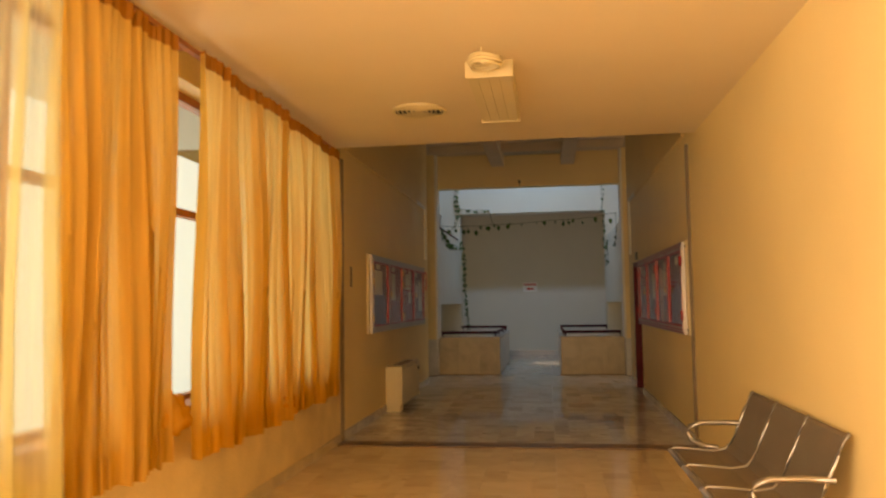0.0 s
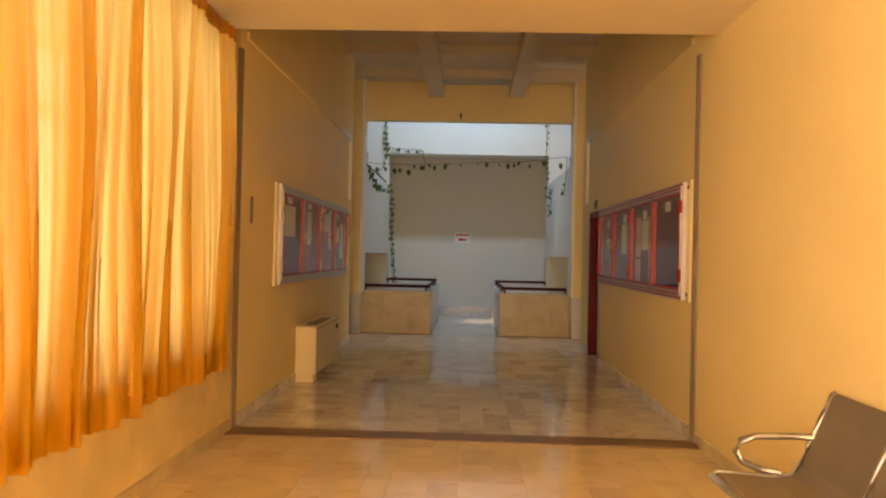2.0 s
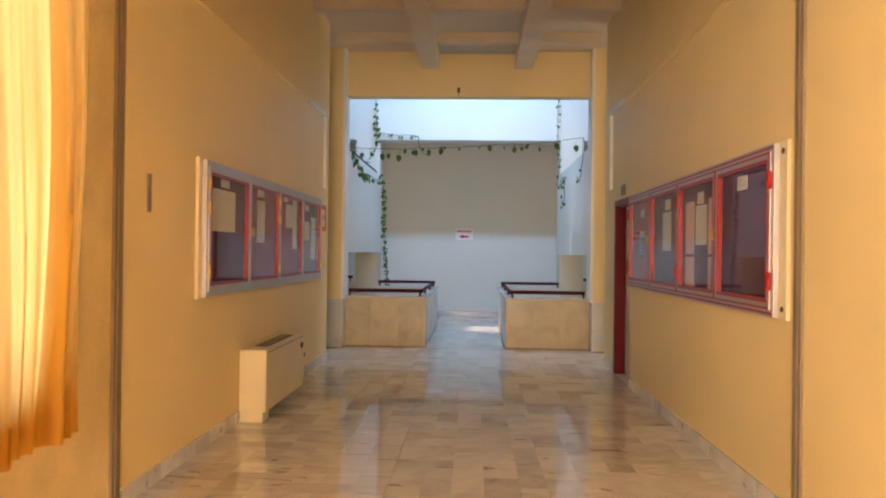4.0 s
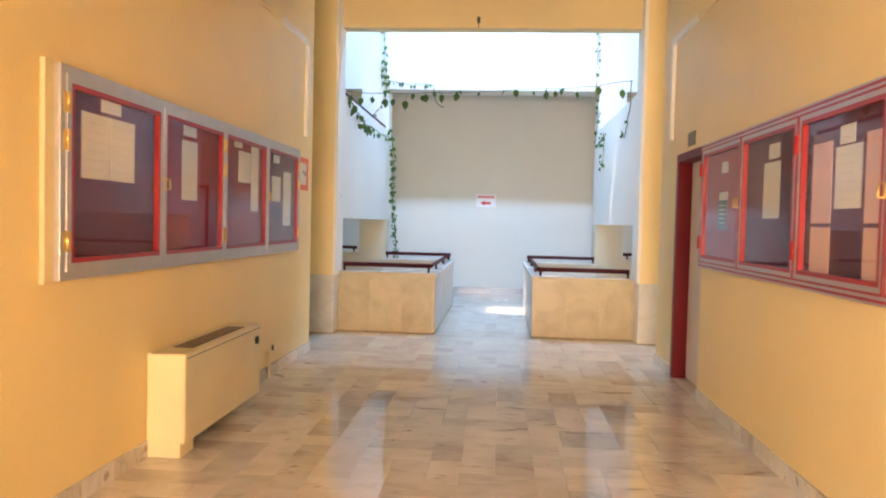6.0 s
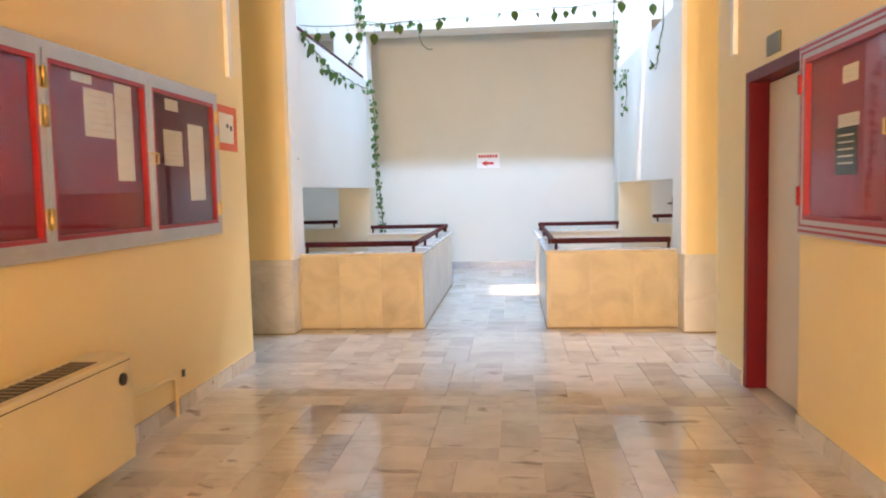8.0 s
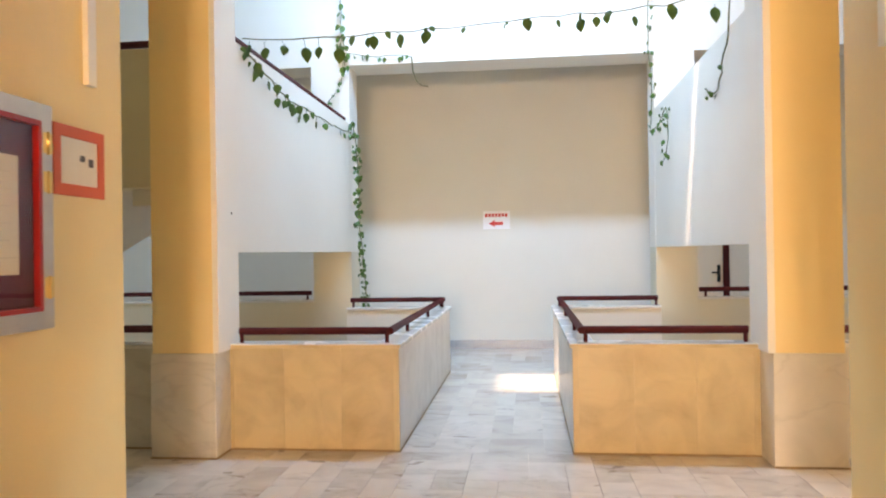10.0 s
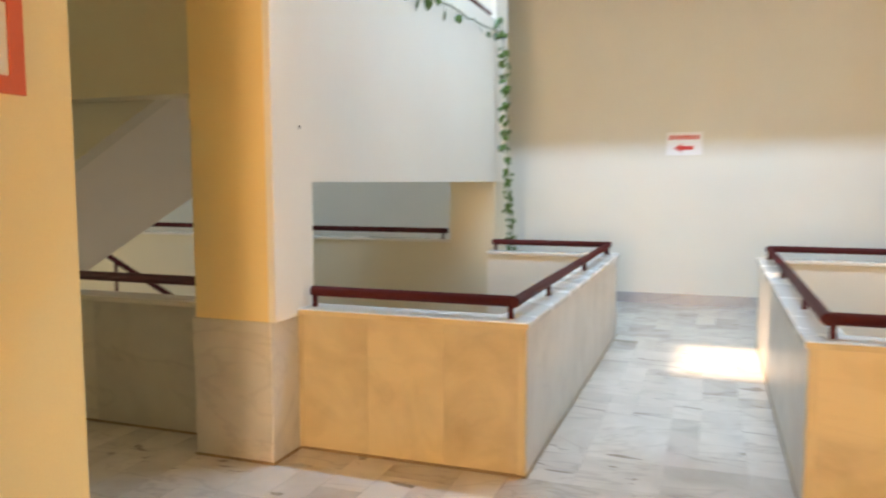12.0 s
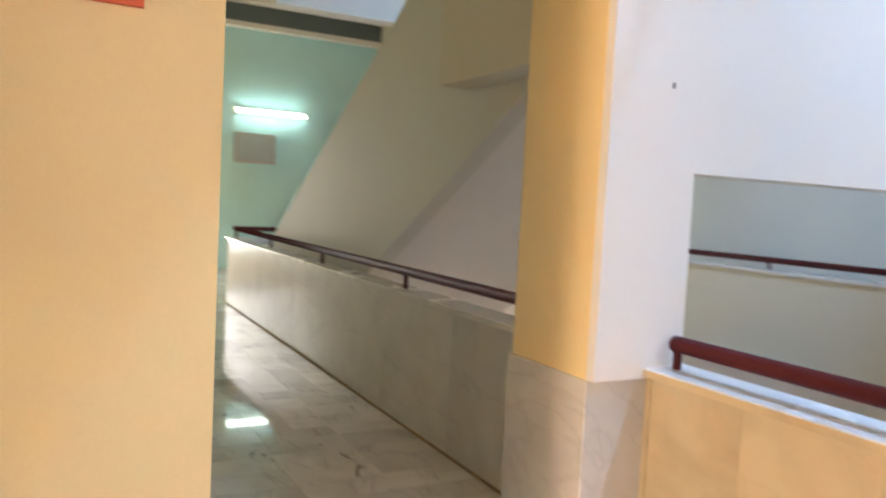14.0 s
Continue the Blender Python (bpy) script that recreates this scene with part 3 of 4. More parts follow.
part("tube", tube(bmesh.new(), [(-12.80, 16.42, 2.635), (-12.80, 17.56, 2.635)], 0.03, 10), M_TUBE, tl, "glowing white tube")
nb = thing("notice_board", "grey framed notice board under the lit tube", "board")
part("frame", soft(boxes((-12.90, 16.40, 1.78, -12.86, 17.08, 2.28)), 0.005), M_ALU, nb)
part("sheet", boxes((-12.862, 16.45, 1.83, -12.856, 17.03, 2.23)), M_PANELGREY, nb)

# ---- doors ----
d1 = tagged(new("door_1"), "closed pale laminate door in a dark red steel frame", "door", kind="structure")
part("jamb", soft(boxes((XR - 0.004, 13.37, 0, XR + 0.20, 13.44, 2.09)), 0.004), M_DOORFRAME, d1)
part("jamb", soft(boxes((XR + 0.04, 12.48, 0, XR + 0.17, 12.51, 2.09)), 0.004), M_DOORFRAME, d1)
part("head", soft(boxes((XR - 0.004, 12.48, 2.02, XR + 0.20, 13.37, 2.09)), 0.004), M_DOORFRAME, d1)
part("leaf", soft(boxes((XR + 0.125, 12.535, 0.012, XR + 0.165, 13.365, 2.015)), 0.003), M_LEAF, d1, "plain pale laminate leaf")
part("backing", boxes((XR + 0.185, 12.51, 0, XR + 0.20, 13.37, 2.02)), M_DARK, d1)
plate = thing("door_plate", "small olive number plate above the door", "plate")
part("plate", soft(boxes((XR - 0.012, 12.80, 2.125, XR, 13.02, 2.245)), 0.003), material("olive_plate", (0.16, 0.13, 0.05), 0.4, var=0.2), plate)
d2 = tagged(new("door_2"), "white door in a maroon frame behind the stairwell", "door", kind="structure")
for x0, x1 in ((1.92, 1.99), (2.76, 2.84)):
    part("jamb", boxes((x0, 21.16, 0, x1, 21.28, 2.05)), M_RAIL, d2)
part("head", boxes((1.99, 21.16, 1.97, 2.76, 21.28, 2.05)), M_RAIL, d2)
lf = part("leaf", boxes((1.99, 21.20, 0.01, 2.76, 21.24, 1.97)), M_LEAF, d2)
part("door_handle", soft(boxes((2.68, 21.17, 0.93, 2.72, 21.20, 1.17), (2.60, 21.15, 1.05, 2.71, 21.172, 1.075)), 0.004), M_DARK, lf, "black lever handle")

# ---- display cases ----
def sheet_of_paper(parent, face, y0, y1, z0, z1, mat=M_PAPER, lines=6):
    """face: x of the backing and the side to which it looks."""
    x, s = face
    p = part("paper", boxes((min(x, x + s * 0.003), y0, z0, max(x, x + s * 0.003), y1, z1)), mat, parent)
    if lines:
        bm = bmesh.new()
        for k in range(lines):
            z = z1 - (z1 - z0) * (k + 1.0) / (lines + 1)
            w = (y1 - y0) * random.uniform(0.45, 0.8)
            yy = (y0 + y1) / 2
            box(bm, min(x + s * 0.0035, x + s * 0.004), yy - w / 2, z - 0.002, max(x + s * 0.0035, x + s * 0.004), yy + w / 2, z + 0.0015)
        tagged(part("print", bm, M_INK_SOFT, p), kind="stuff")
    return p


M_INK_SOFT = material("faded_print", (0.62, 0.56, 0.47), 0.8, var=0.1)


DEPTH = 0.6


def display_case(x, s, y0, y1, z0, z1, felts, label, red_face, plate_w):
    """A wall case of four glazed doors; s: the way it faces along x."""
    c = thing("display_case", label, "display case", "corridor display cases")
    def bx(xa, ya, za, xb, yb, zb):
        a, b = x + s * xa * DEPTH, x + s * xb * DEPTH
        return (min(a, b), ya, za, max(a, b), yb, zb)
    ya = y0 + plate_w
    part("end_plate", soft(boxes(bx(0, y0, z0 - 0.01, 0.04, ya, z1 + 0.01)), 0.004), M_CREAM, c, "cream end plate")
    for z in (z0 + 0.05, z1 - 0.05) if red_face else ():
        part("screw", tube(bmesh.new(), [(x + s * 0.022, y0 + plate_w / 2, z), (x + s * 0.03, y0 + plate_w / 2, z)], 0.016, 8), M_DARK, c)
    part("box_back", boxes(bx(0.004, ya, z0, 0.012, y1, z1)), M_DARK, c)
    outer = 0.04
    part("outer_frame", soft(ring(x, x + s * 0.09 * DEPTH, ya, z0, y1, z1, outer), 0.003), M_ALU, c, "grey outer frame")
    if red_face:
        part("red_line", boxes(bx(0.09, ya + 0.012, z1 - 0.026, 0.093, y1 - 0.012, z1 - 0.012), bx(0.09, ya + 0.012, z0 + 0.012, 0.093, y1 - 0.012, z0 + 0.026)), M_RED, c, "red painted line")
    w = (y1 - ya - 2 * outer) / 4
    for k in range(4):
        a, b = ya + outer + k * w, ya + outer + (k + 1) * w
        za, zb = z0 + outer, z1 - outer
        part("felt", boxes(bx(0.013, a + 0.002, za, 0.02, b - 0.002, zb)), felts[k], c)
        d = part("case_door", soft(ring(x + s * 0.06 * DEPTH, x + s * 0.1 * DEPTH, a + 0.003, za, b - 0.003, zb, 0.038), 0.002), M_ALU, c, "grey aluminium door frame")
        if red_face:
            part("red_line", ring(x + s * 0.099 * DEPTH, x + s * 0.1045 * DEPTH, a + 0.005, za + 0.002, b - 0.005, zb - 0.002, 0.012), M_RED, d, "red painted line")
        i0, i1, j0, j1 = a + 0.041, b - 0.041, za + 0.038, zb - 0.038
        g = 0.022
        part("red_bead", ring(x + s * 0.05 * DEPTH, x + s * 0.099 * DEPTH, i0, j0, i1, j1, g), M_RED, d, "red glazing bead")
        pane = part("pane", boxes(bx(0.070, i0 + g, j0 + g, 0.074, i1 - g, j1 - g)), M_GLASS, d)
        pane.visible_shadow = False
        hy = a + 0.004 if k % 2 == 0 else b - 0.004
        for z in (z0 + 0.18, z1 - 0.34, z1 - 0.17) if not red_face else (z0 + 0.2, z1 - 0.2):
            hb = tube(bmesh.new(), [(x + s * 0.064, hy, z - 0.05), (x + s * 0.064, hy, z + 0.05)], 0.014 if red_face else 0.007, 8)
            if not red_face:
                box(hb, x + s * 0.06, hy - 0.03, z - 0.045, x + s * 0.0625, hy + 0.03, z + 0.045)
            part("hinge", hb, M_RED if red_face else M_BRASS, d, "brass hinge" if not red_face else "red painted hinge")
        ly = b - 0.03 if k % 2 == 0 else a + 0.03
        zm = (z0 + z1) / 2
        part("pull", tube(bmesh.new(), [(x + s * 0.06, ly, zm - 0.03), (x + s * 0.085, ly, zm - 0.03), (x + s * 0.085, ly, zm + 0.03), (x + s * 0.06, ly, zm + 0.03)], 0.006, 6), M_BRASS, d, "small brass pull")
    return c, [(ya + outer + k * w, ya + outer + (k + 1) * w) for k in range(4)]


west, wb = display_case(XL, 1, 9.40, 13.45, 1.10, 2.08, (M_FELT_V, M_FELT_W, M_FELT_W, M_FELT_V), "wall display case with four glazed doors and red beads", False, 0.07)
east, eb = display_case(XR, -1, 8.37, 12.38, 1.10, 2.07, (M_FELT_V, M_FELT_V, M_FELT_V, M_FELT_P), "wall display case with four red lined glazed doors", True, 0.10)


def papers(case, bays, face, rows):
    for k, u0, u1, v0, v1, mat in rows:
        a, b = bays[k]
        sheet_of_paper(case, face, a + (b - a) * u0, a + (b - a) * u1, v0, v1, mat, 6 if v1 - v0 > 0.12 else 2)


papers(west, wb, (XL + 0.0125, 1), (
    (0, 0.38, 0.58, 1.92, 1.99, M_PAPER), (0, 0.20, 0.46, 1.58, 1.90, M_PAPER), (0, 0.47, 0.73, 1.58, 1.90, M_PAPER),
    (1, 0.38, 0.58, 1.92, 1.99, M_PAPER), (1, 0.36, 0.60, 1.51, 1.89, M_PAPER),
    (2, 0.30, 0.48, 1.94, 1.99, M_PAPER), (2, 0.40, 0.68, 1.68, 1.92, M_PAPER), (2, 0.70, 0.88, 1.46, 1.98, M_PAPER),
    (3, 0.30, 0.48, 1.90, 1.97, M_PAPER), (3, 0.26, 0.52, 1.56, 1.78, M_PAPER), (3, 0.62, 0.86, 1.34, 1.84, M_PAPER)))
papers(east, eb, (XR - 0.0125, -1), (
    (0, 0.50, 0.68, 1.86, 1.95, M_PAPER),
    (1, 0.42, 0.58, 1.83, 1.92, M_PAPER), (1, 0.34, 0.62, 1.52, 1.82, M_PAPER), (1, 0.66, 0.90, 1.45, 1.86, M_PINK), (1, 0.66, 0.90, 1.14, 1.43, M_PINK), (1, 0.08, 0.30, 1.45, 1.86, M_PINK), (1, 0.08, 0.30, 1.14, 1.43, M_PINK),
    (2, 0.40, 0.58, 1.84, 1.93, M_PAPER), (2, 0.38, 0.66, 1.48, 1.82, M_PAPER),
    (3, 0.44, 0.60, 1.82, 1.90, M_PAPER), (3, 0.42, 0.64, 1.62, 1.68, M_PAPER)))
gl = part("paper", boxes((XR - 0.0165, eb[3][0] + 0.42, 1.40, XR - 0.0125, eb[3][0] + 0.64, 1.62)), material("dark_green_sheet", (0.05, 0.07, 0.05), 0.7), east, "dark green printed sheet")

bm = bmesh.new()
for k in range(5):
    box(bm, XR - 0.0172, eb[3][0] + 0.45, 1.45 + 0.032 * k, XR - 0.0168, eb[3][0] + 0.61, 1.458 + 0.032 * k)
tagged(part("print", bm, M_PAPER, gl, "pale printed bars"), kind="stuff")

# ---- fan coil heater ----
fc = thing("fan_coil_unit", "cream enamelled fan coil heater standing against the wall", "heater")
FX0, FX1, FY0, FY1 = XL + 0.003, -1.895, 10.41, 11.76
part("casing", soft(boxes((FX0, FY0, 0.085, FX1, FY1, 0.61)), 0.014, 3), M_CREAM, fc)
part("foot", soft(boxes((FX0, FY0 + 0.005, 0.0, FX1 - 0.03, FY0 + 0.20, 0.09)), 0.006), M_CREAM, fc)
part("foot", soft(boxes((FX0, FY1 - 0.2, 0.0, FX1 - 0.14, FY1 - 0.005, 0.09)), 0.006), M_CREAM, fc)
# Dark sheet on the solid casing, painting the shade of a slot.
part("grille_shade_sheet", boxes((FX0 + 0.06, FY0 + 0.22, 0.607, FX1 - 0.05, FY1 - 0.22, 0.613)), M_DARK, fc, "dark sheet painted for the shade in the outlet slot")
for k in range(18):
    y = FY0 + 0.24 + k * (FY1 - FY0 - 0.48) / 17
    part("grille_bar", boxes((FX0 + 0.06, y - 0.005, 0.613, FX1 - 0.05, y + 0.005, 0.6165)), M_JOINT, fc)
part("seam", boxes((FX1 - 0.001, FY0 + 0.02, 0.58, FX1 + 0.002, FY1 - 0.02, 0.584)), M_DARK, fc)
part("knob", tube(bmesh.new(), [(FX1, FY1 - 0.10, 0.50), (FX1 + 0.012, FY1 - 0.10, 0.50)], 0.03, 16), M_DARK, fc, "black control knob")

pipe = thing("wall_pipe", "thin ochre painted pipe along the foot of the wall", "pipe")
part("run", tube(bmesh.new(), [(XL + 0.015, 11.78, 0.29), (XL + 0.015, 12.60, 0.255), (XL + 0.015, 12.66, 0.24), (XL + 0.015, 12.68, 0.20), (XL + 0.018, 12.68, 0.0)], 0.011, 8), M_OCHRE, pipe)
part("clip", boxes((XL, 12.80, 0.22, XL + 0.012, 12.825, 0.265)), M_DARKSTRIP, pipe, "dark wall clip")

# ---- framed notice, sign on the back wall, wall patches ----
fn = thing("framed_notice", "small white notice in a bright orange frame", "notice")
part("frame", soft(ring(XL, XL + 0.012, 13.52, 1.70, 13.93, 2.03, 0.055), 0.002), M_ORANGE, fn)
part("sheet", boxes((XL, 13.575, 1.755, XL + 0.006, 13.875, 1.975)), M_PAPER, fn)
for r in ((13.73, 1.87, 13.77, 1.90), (13.80, 1.85, 13.84, 1.89)):
    part("mark", boxes((XL + 0.0065, r[0], r[1], XL + 0.0075, r[2], r[3])), M_INK, fn)
sg = thing("arrow_sign", "white paper sign with red lettering and a red arrow", "sign")
part("sheet", boxes((-0.60, 21.170, 1.73, -0.21, 21.178, 1.99)), M_SIGN, sg)
bm = bmesh.new()
for k in range(7):
    box(bm, -0.57 + 0.048 * k, 21.167, 1.905 + 0.004 * (k % 2), -0.535 + 0.048 * k, 21.1695, 1.955)
part("lettering", bm, M_REDINK, sg, "illegible red lettering")
part("arrow", prism(bmesh.new(), [(-0.52, 1.81), (-0.43, 1.86), (-0.43, 1.832), (-0.31, 1.832), (-0.31, 1.788), (-0.43, 1.788), (-0.43, 1.76)], "y", 21.167, 21.1695), M_REDINK, sg, "red arrow")
mk = thing("wall_scar", "short dark scuff on the plaster", "scuff")
part("scar", soft(boxes((-2.121, 15.570, 1.704, -2.116, 15.578, 1.724)), 0.001), M_DARKSTRIP, mk)
rp = thing("wall_plug", "small brown cover plate on the wall", "plate")
part("plate", soft(boxes((XL, 8.62, 1.66, XL + 0.012, 8.665, 1.89)), 0.004), M_JOINT, rp)

# ---- cable trunking, joint covers, skirting ----
for nm, x, s, yv in (("west", XL, 1, 13.80), ("east", XR, -1, 13.66)):
    t = thing("cable_trunking", "white plastic cable trunking along the corridor wall", "trunking", "trunkings")
    def bx(ya, za, yb, zb, dx=0.03):
        return (min(x, x + s * dx), ya, za, max(x, x + s * dx), yb, zb)
    part("run", soft(boxes(bx(8.4, 3.17, yv - 0.9, 3.23)), 0.003), M_OCHRE, t, "length painted over with the wall")
    part("run_end", soft(boxes(bx(yv - 0.898, 3.17, yv + 0.04, 3.23)), 0.003), M_WHITEPAINT, t)
    part("drop", soft(boxes(bx(yv - 0.03, 2.25, yv + 0.04, 3.168, 0.032)), 0.003), M_WHITEPAINT, t)
    j = thing("joint_cover", "metal strip over the building joint", "trim", "joint covers", "structure")
    part("strip", soft(boxes(bx(8.20, 0, 8.30, 3.05, 0.018)), 0.004), M_JOINT, j)
    part("lip", boxes(bx(8.235, 0, 8.265, 3.05, 0.024)), M_JOINT, j)
structure("trim_floor_joint", soft(boxes((XL, 8.02, -0.01, XR, 8.27, 0.012)), 0.006), M_JOINTFLOOR, "worn brown metal strip across the floor joint")
structure("baseboard_room", boxes((XL, -2, 0, XL + 0.015, 8.19, 0.09), (XR - 0.015, -2, 0, XR, 8.19, 0.09)), M_SLAB, "low marble skirting of the waiting room")
structure("baseboard_back", boxes((-13, 21.16, 0, 1.92, 21.18, 0.12)), M_SKIRT, "grey skirting of the back wall")


def skirting(x, s, ya, yb):
    sk = thing("baseboard", "skirting of short mottled marble pieces", "baseboard", "corridor skirting", "structure")
    y = ya
    while y < yb - 0.01:
        e = min(yb, y + random.uniform(0.22, 0.34))
        part("skirting_piece", boxes((min(x, x + s * 0.014), y + 0.002, 0, max(x, x + s * 0.014), e - 0.002, 0.10)), M_TILE, sk)
        y = e


skirting(XL, 1, 8.31, Y_END)
skirting(XR, -1, 8.31, 12.47)
skirting(XR, -1, 13.45, Y_END)

# narrow marble edging at the ends of the honey parapets
for xa, xb in ((-2.158, -2.118), (-0.94, -0.902), (0.315, 0.353), (1.518, 1.558)):
    e = thing("edging", "narrow polished marble edging strip", "edging", "parapet edgings", "structure")
    part("strip", soft(boxes((xa, 15.559, 0.002, xb, 15.566, 0.732)), 0.002), M_SLAB, e)

# grime in the joint between floor and marble
gr = thing("floor_joint_grime", "brown grime in the joint at the foot of the marble", "grime", kind="structure")
for r in ((-2.17, 15.556, -0.895, 15.565), (0.308, 15.556, 1.56, 15.565), (-0.90, 15.565, -0.894, 19.15), (0.307, 15.565, 0.313, 19.15), (-2.615, 15.292, -2.135, 15.30), (-2.14, 15.30, -2.132, 15.565), (1.555, 15.292, 2.015, 15.30), (-9.0, 15.540, -2.61, 15.55), (XL, 9.0, XL + 0.02, 9.004)):
    part("grime_line", boxes((r[0], r[1], 0, r[2], r[3], 0.011)), M_GRIME, gr)

# ---- windows and curtains of the waiting room ----
for k, (a, b) in enumerate(((-1.0, 1.14), (1.18, 3.30), (3.34, 5.46), (5.50, 7.62))):
    w = tagged(new("window_%d" % (k + 1)), "brown wooden window with a transom, bright daylight outside", "window", kind="structure")
    part("window_frame", ring(-2.36, -2.28, a, 0.84, b, 2.88, 0.055), M_WOOD, w)
    part("transom", boxes((-2.355, a + 0.05, 2.06, -2.285, b - 0.05, 2.11)), M_WOOD, w)
    part("mullion", boxes((-2.355, (a + b) / 2 - 0.03, 0.90, -2.285, (a + b) / 2 + 0.03, 2.06)), M_WOOD, w)
    for ya, yb, za, zb in ((a + 0.05, (a + b) / 2 - 0.03, 0.90, 2.06), ((a + b) / 2 + 0.03, b - 0.05, 0.90, 2.06), (a + 0.05, b - 0.05, 2.11, 2.82)):
        pn = part("pane", boxes((-2.322, ya, za, -2.318, yb, zb)), M_GLASS, w)
        pn.visible_shadow = False
structure("window_sill", soft(boxes((-2.30, -1.0, 0.84, -2.09, 7.62, 0.865)), 0.004), M_WOOD, "brown wooden window sill")


def curtain(y0, y1, z0, z1, mat, label, folds, seed, lift=0.0):
    rng = random.Random(seed)
    t = thing("curtain", label, "curtain", "window curtains")
    n, rows = folds * 12, 26
    ph = [rng.uniform(0, 6.3) for _ in range(8)]
    def at(u, v, proud):
        wob = 0.45 * math.sin(2 * math.pi * u * folds * 0.37 + ph[0]) + 0.35 * math.sin(2 * math.pi * u * folds * 0.61 + ph[1])
        amp = (0.030 + 0.028 * min(1.0, 2.5 * v)) * (0.70 + 0.5 * math.sin(2 * math.pi * u * folds * 0.23 + ph[2]))
        ripple = 0.008 * math.sin(2 * math.pi * folds * 3.1 * u + ph[6]) * (1 - 0.6 * v)
        x = -1.975 + lift + proud + amp * math.sin(2 * math.pi * folds * u + 2.4 * wob + 0.22 * math.sin(3 * v + ph[3])) + ripple + 0.02 * math.sin(5 * v + ph[4] + 9 * u)
        y = y0 + (y1 - y0) * u + 0.022 * math.cos(2 * math.pi * folds * u + 2.4 * wob) * v
        z = z1 + (z0 - z1) * v
        if v > 0.999:
            z += 0.012 * math.sin(2 * math.pi * folds * 0.31 * u + ph[5]) + 0.006 * math.sin(2 * math.pi * folds * u + ph[7])
        return x, y, z
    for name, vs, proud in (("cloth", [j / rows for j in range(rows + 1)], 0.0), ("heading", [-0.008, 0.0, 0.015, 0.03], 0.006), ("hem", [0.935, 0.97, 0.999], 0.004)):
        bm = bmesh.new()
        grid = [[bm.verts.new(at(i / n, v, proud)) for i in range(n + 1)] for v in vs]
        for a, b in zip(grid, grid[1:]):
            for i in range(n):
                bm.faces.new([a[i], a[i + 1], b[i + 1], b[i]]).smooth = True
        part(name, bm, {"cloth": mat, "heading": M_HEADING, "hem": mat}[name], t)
    return t


curtain(5.93, 7.57, 0.60, 2.98, M_CURTAIN, "amber curtain drawn across the window, glowing with daylight", 14, 3)
curtain(4.53, 6.02, 0.585, 2.98, M_CURTAIN, "amber curtain lapped over the next length, its lower corner tucked", 13, 4, 0.03)
curtain(3.30, 4.28, 0.62, 2.98, M_CURTAIN_DEEP, "bunched amber curtain hanging in deep folds", 10, 5)
curtain(1.75, 3.34, 0.62, 2.98, M_CURTAIN_BACKLIT, "stretch of the amber curtain, coloured paler for the daylight behind", 10, 8)
tuck = thing("curtain_end", "tucked lower corner where two amber curtains meet", "curtain")
bm = bmesh.new()
bmesh.ops.create_uvsphere(bm, u_segments=24, v_segments=14, radius=1.0)
for v in bm.verts:
    c = v.co.copy()
    k = 1 + 0.16 * math.sin(7 * c.z + 5 * c.y) + 0.08 * math.sin(15 * c.y + 3 * c.x)
    v.co = Vector((-1.92 + 0.035 * c.x * k, 6.03 + 0.075 * c.y * k * (1.15 + 0.5 * c.z), 0.70 + 0.095 * c.z))
for f in bm.faces:
    f.smooth = True
part("folds", bm, M_HEM, tuck)
bundle = thing("curtain_end", "rumpled end of the amber curtain lying on the sill", "curtain")
bm = bmesh.new()
bmesh.ops.create_uvsphere(bm, u_segments=28, v_segments=16, radius=1.0)
for v in bm.verts:
    c = v.co.copy()
    k = 1 + 0.10 * math.sin(9 * c.y + 4 * c.x) + 0.07 * math.sin(13 * c.x - 6 * c.z + 2)
    v.co = Vector((-2.06 + 0.11 * c.x * k, 4.42 + 0.16 * c.y * k, 0.865 + max(0.001, 0.11 * c.z * k + 0.02 * math.sin(11 * c.y)) if c.x < 0.25 else 0.855 + 0.10 * c.z * k - 0.03 * c.x))
for f in bm.faces:
    f.smooth = True
part("folds", bm, M_HEM, bundle)
rod = thing("curtain_rail", "dark curtain rail under the ceiling", "curtain rail")
part("rail", soft(boxes((-2.02, -1.2, 2.985, -1.98, 7.58, 3.02)), 0.004), M_WOOD, rod)
for y in (-0.6, 1.2, 3.0, 4.5, 6.2, 7.4):
    part("bracket", boxes((-2.125, y - 0.012, 2.99, -2.02, y + 0.012, 3.01)), M_WOOD, rod)

# ---- waiting bench ----
bench = thing("waiting_bench", "three seat perforated steel waiting bench with chrome arms", "bench")
BY0, SW = 4.25, 0.56
prof = [(0.92, 0.40), (0.94, 0.425), (1.02, 0.42), (1.20, 0.405), (1.29, 0.42), (1.335, 0.47), (1.375, 0.56), (1.43, 0.70), (1.475, 0.80), (1.495, 0.815)]
for k in range(3):
    ya, yb = BY0 + k * SW + 0.012, BY0 + (k + 1) * SW - 0.012
    outline = prof + [(px + 0.004, pz - 0.018) for px, pz in reversed(prof)]
    part("seat", prism(bmesh.new(), outline, "y", ya, yb), M_SEAT, bench, "brown perforated steel shell")
    part("seat_edge", tube(bmesh.new(), [(0.915, ya, 0.408), (0.915, yb, 0.408)], 0.017, 8), M_SEATEDGE, bench, "grey rolled front edge")
for k in range(4):
    y = BY0 + k * SW
    part("seat_frame", tube(bmesh.new(), [(px, y, pz + 0.004) for px, pz in prof], 0.011, 8), M_CHROME, bench, "chrome side tube")
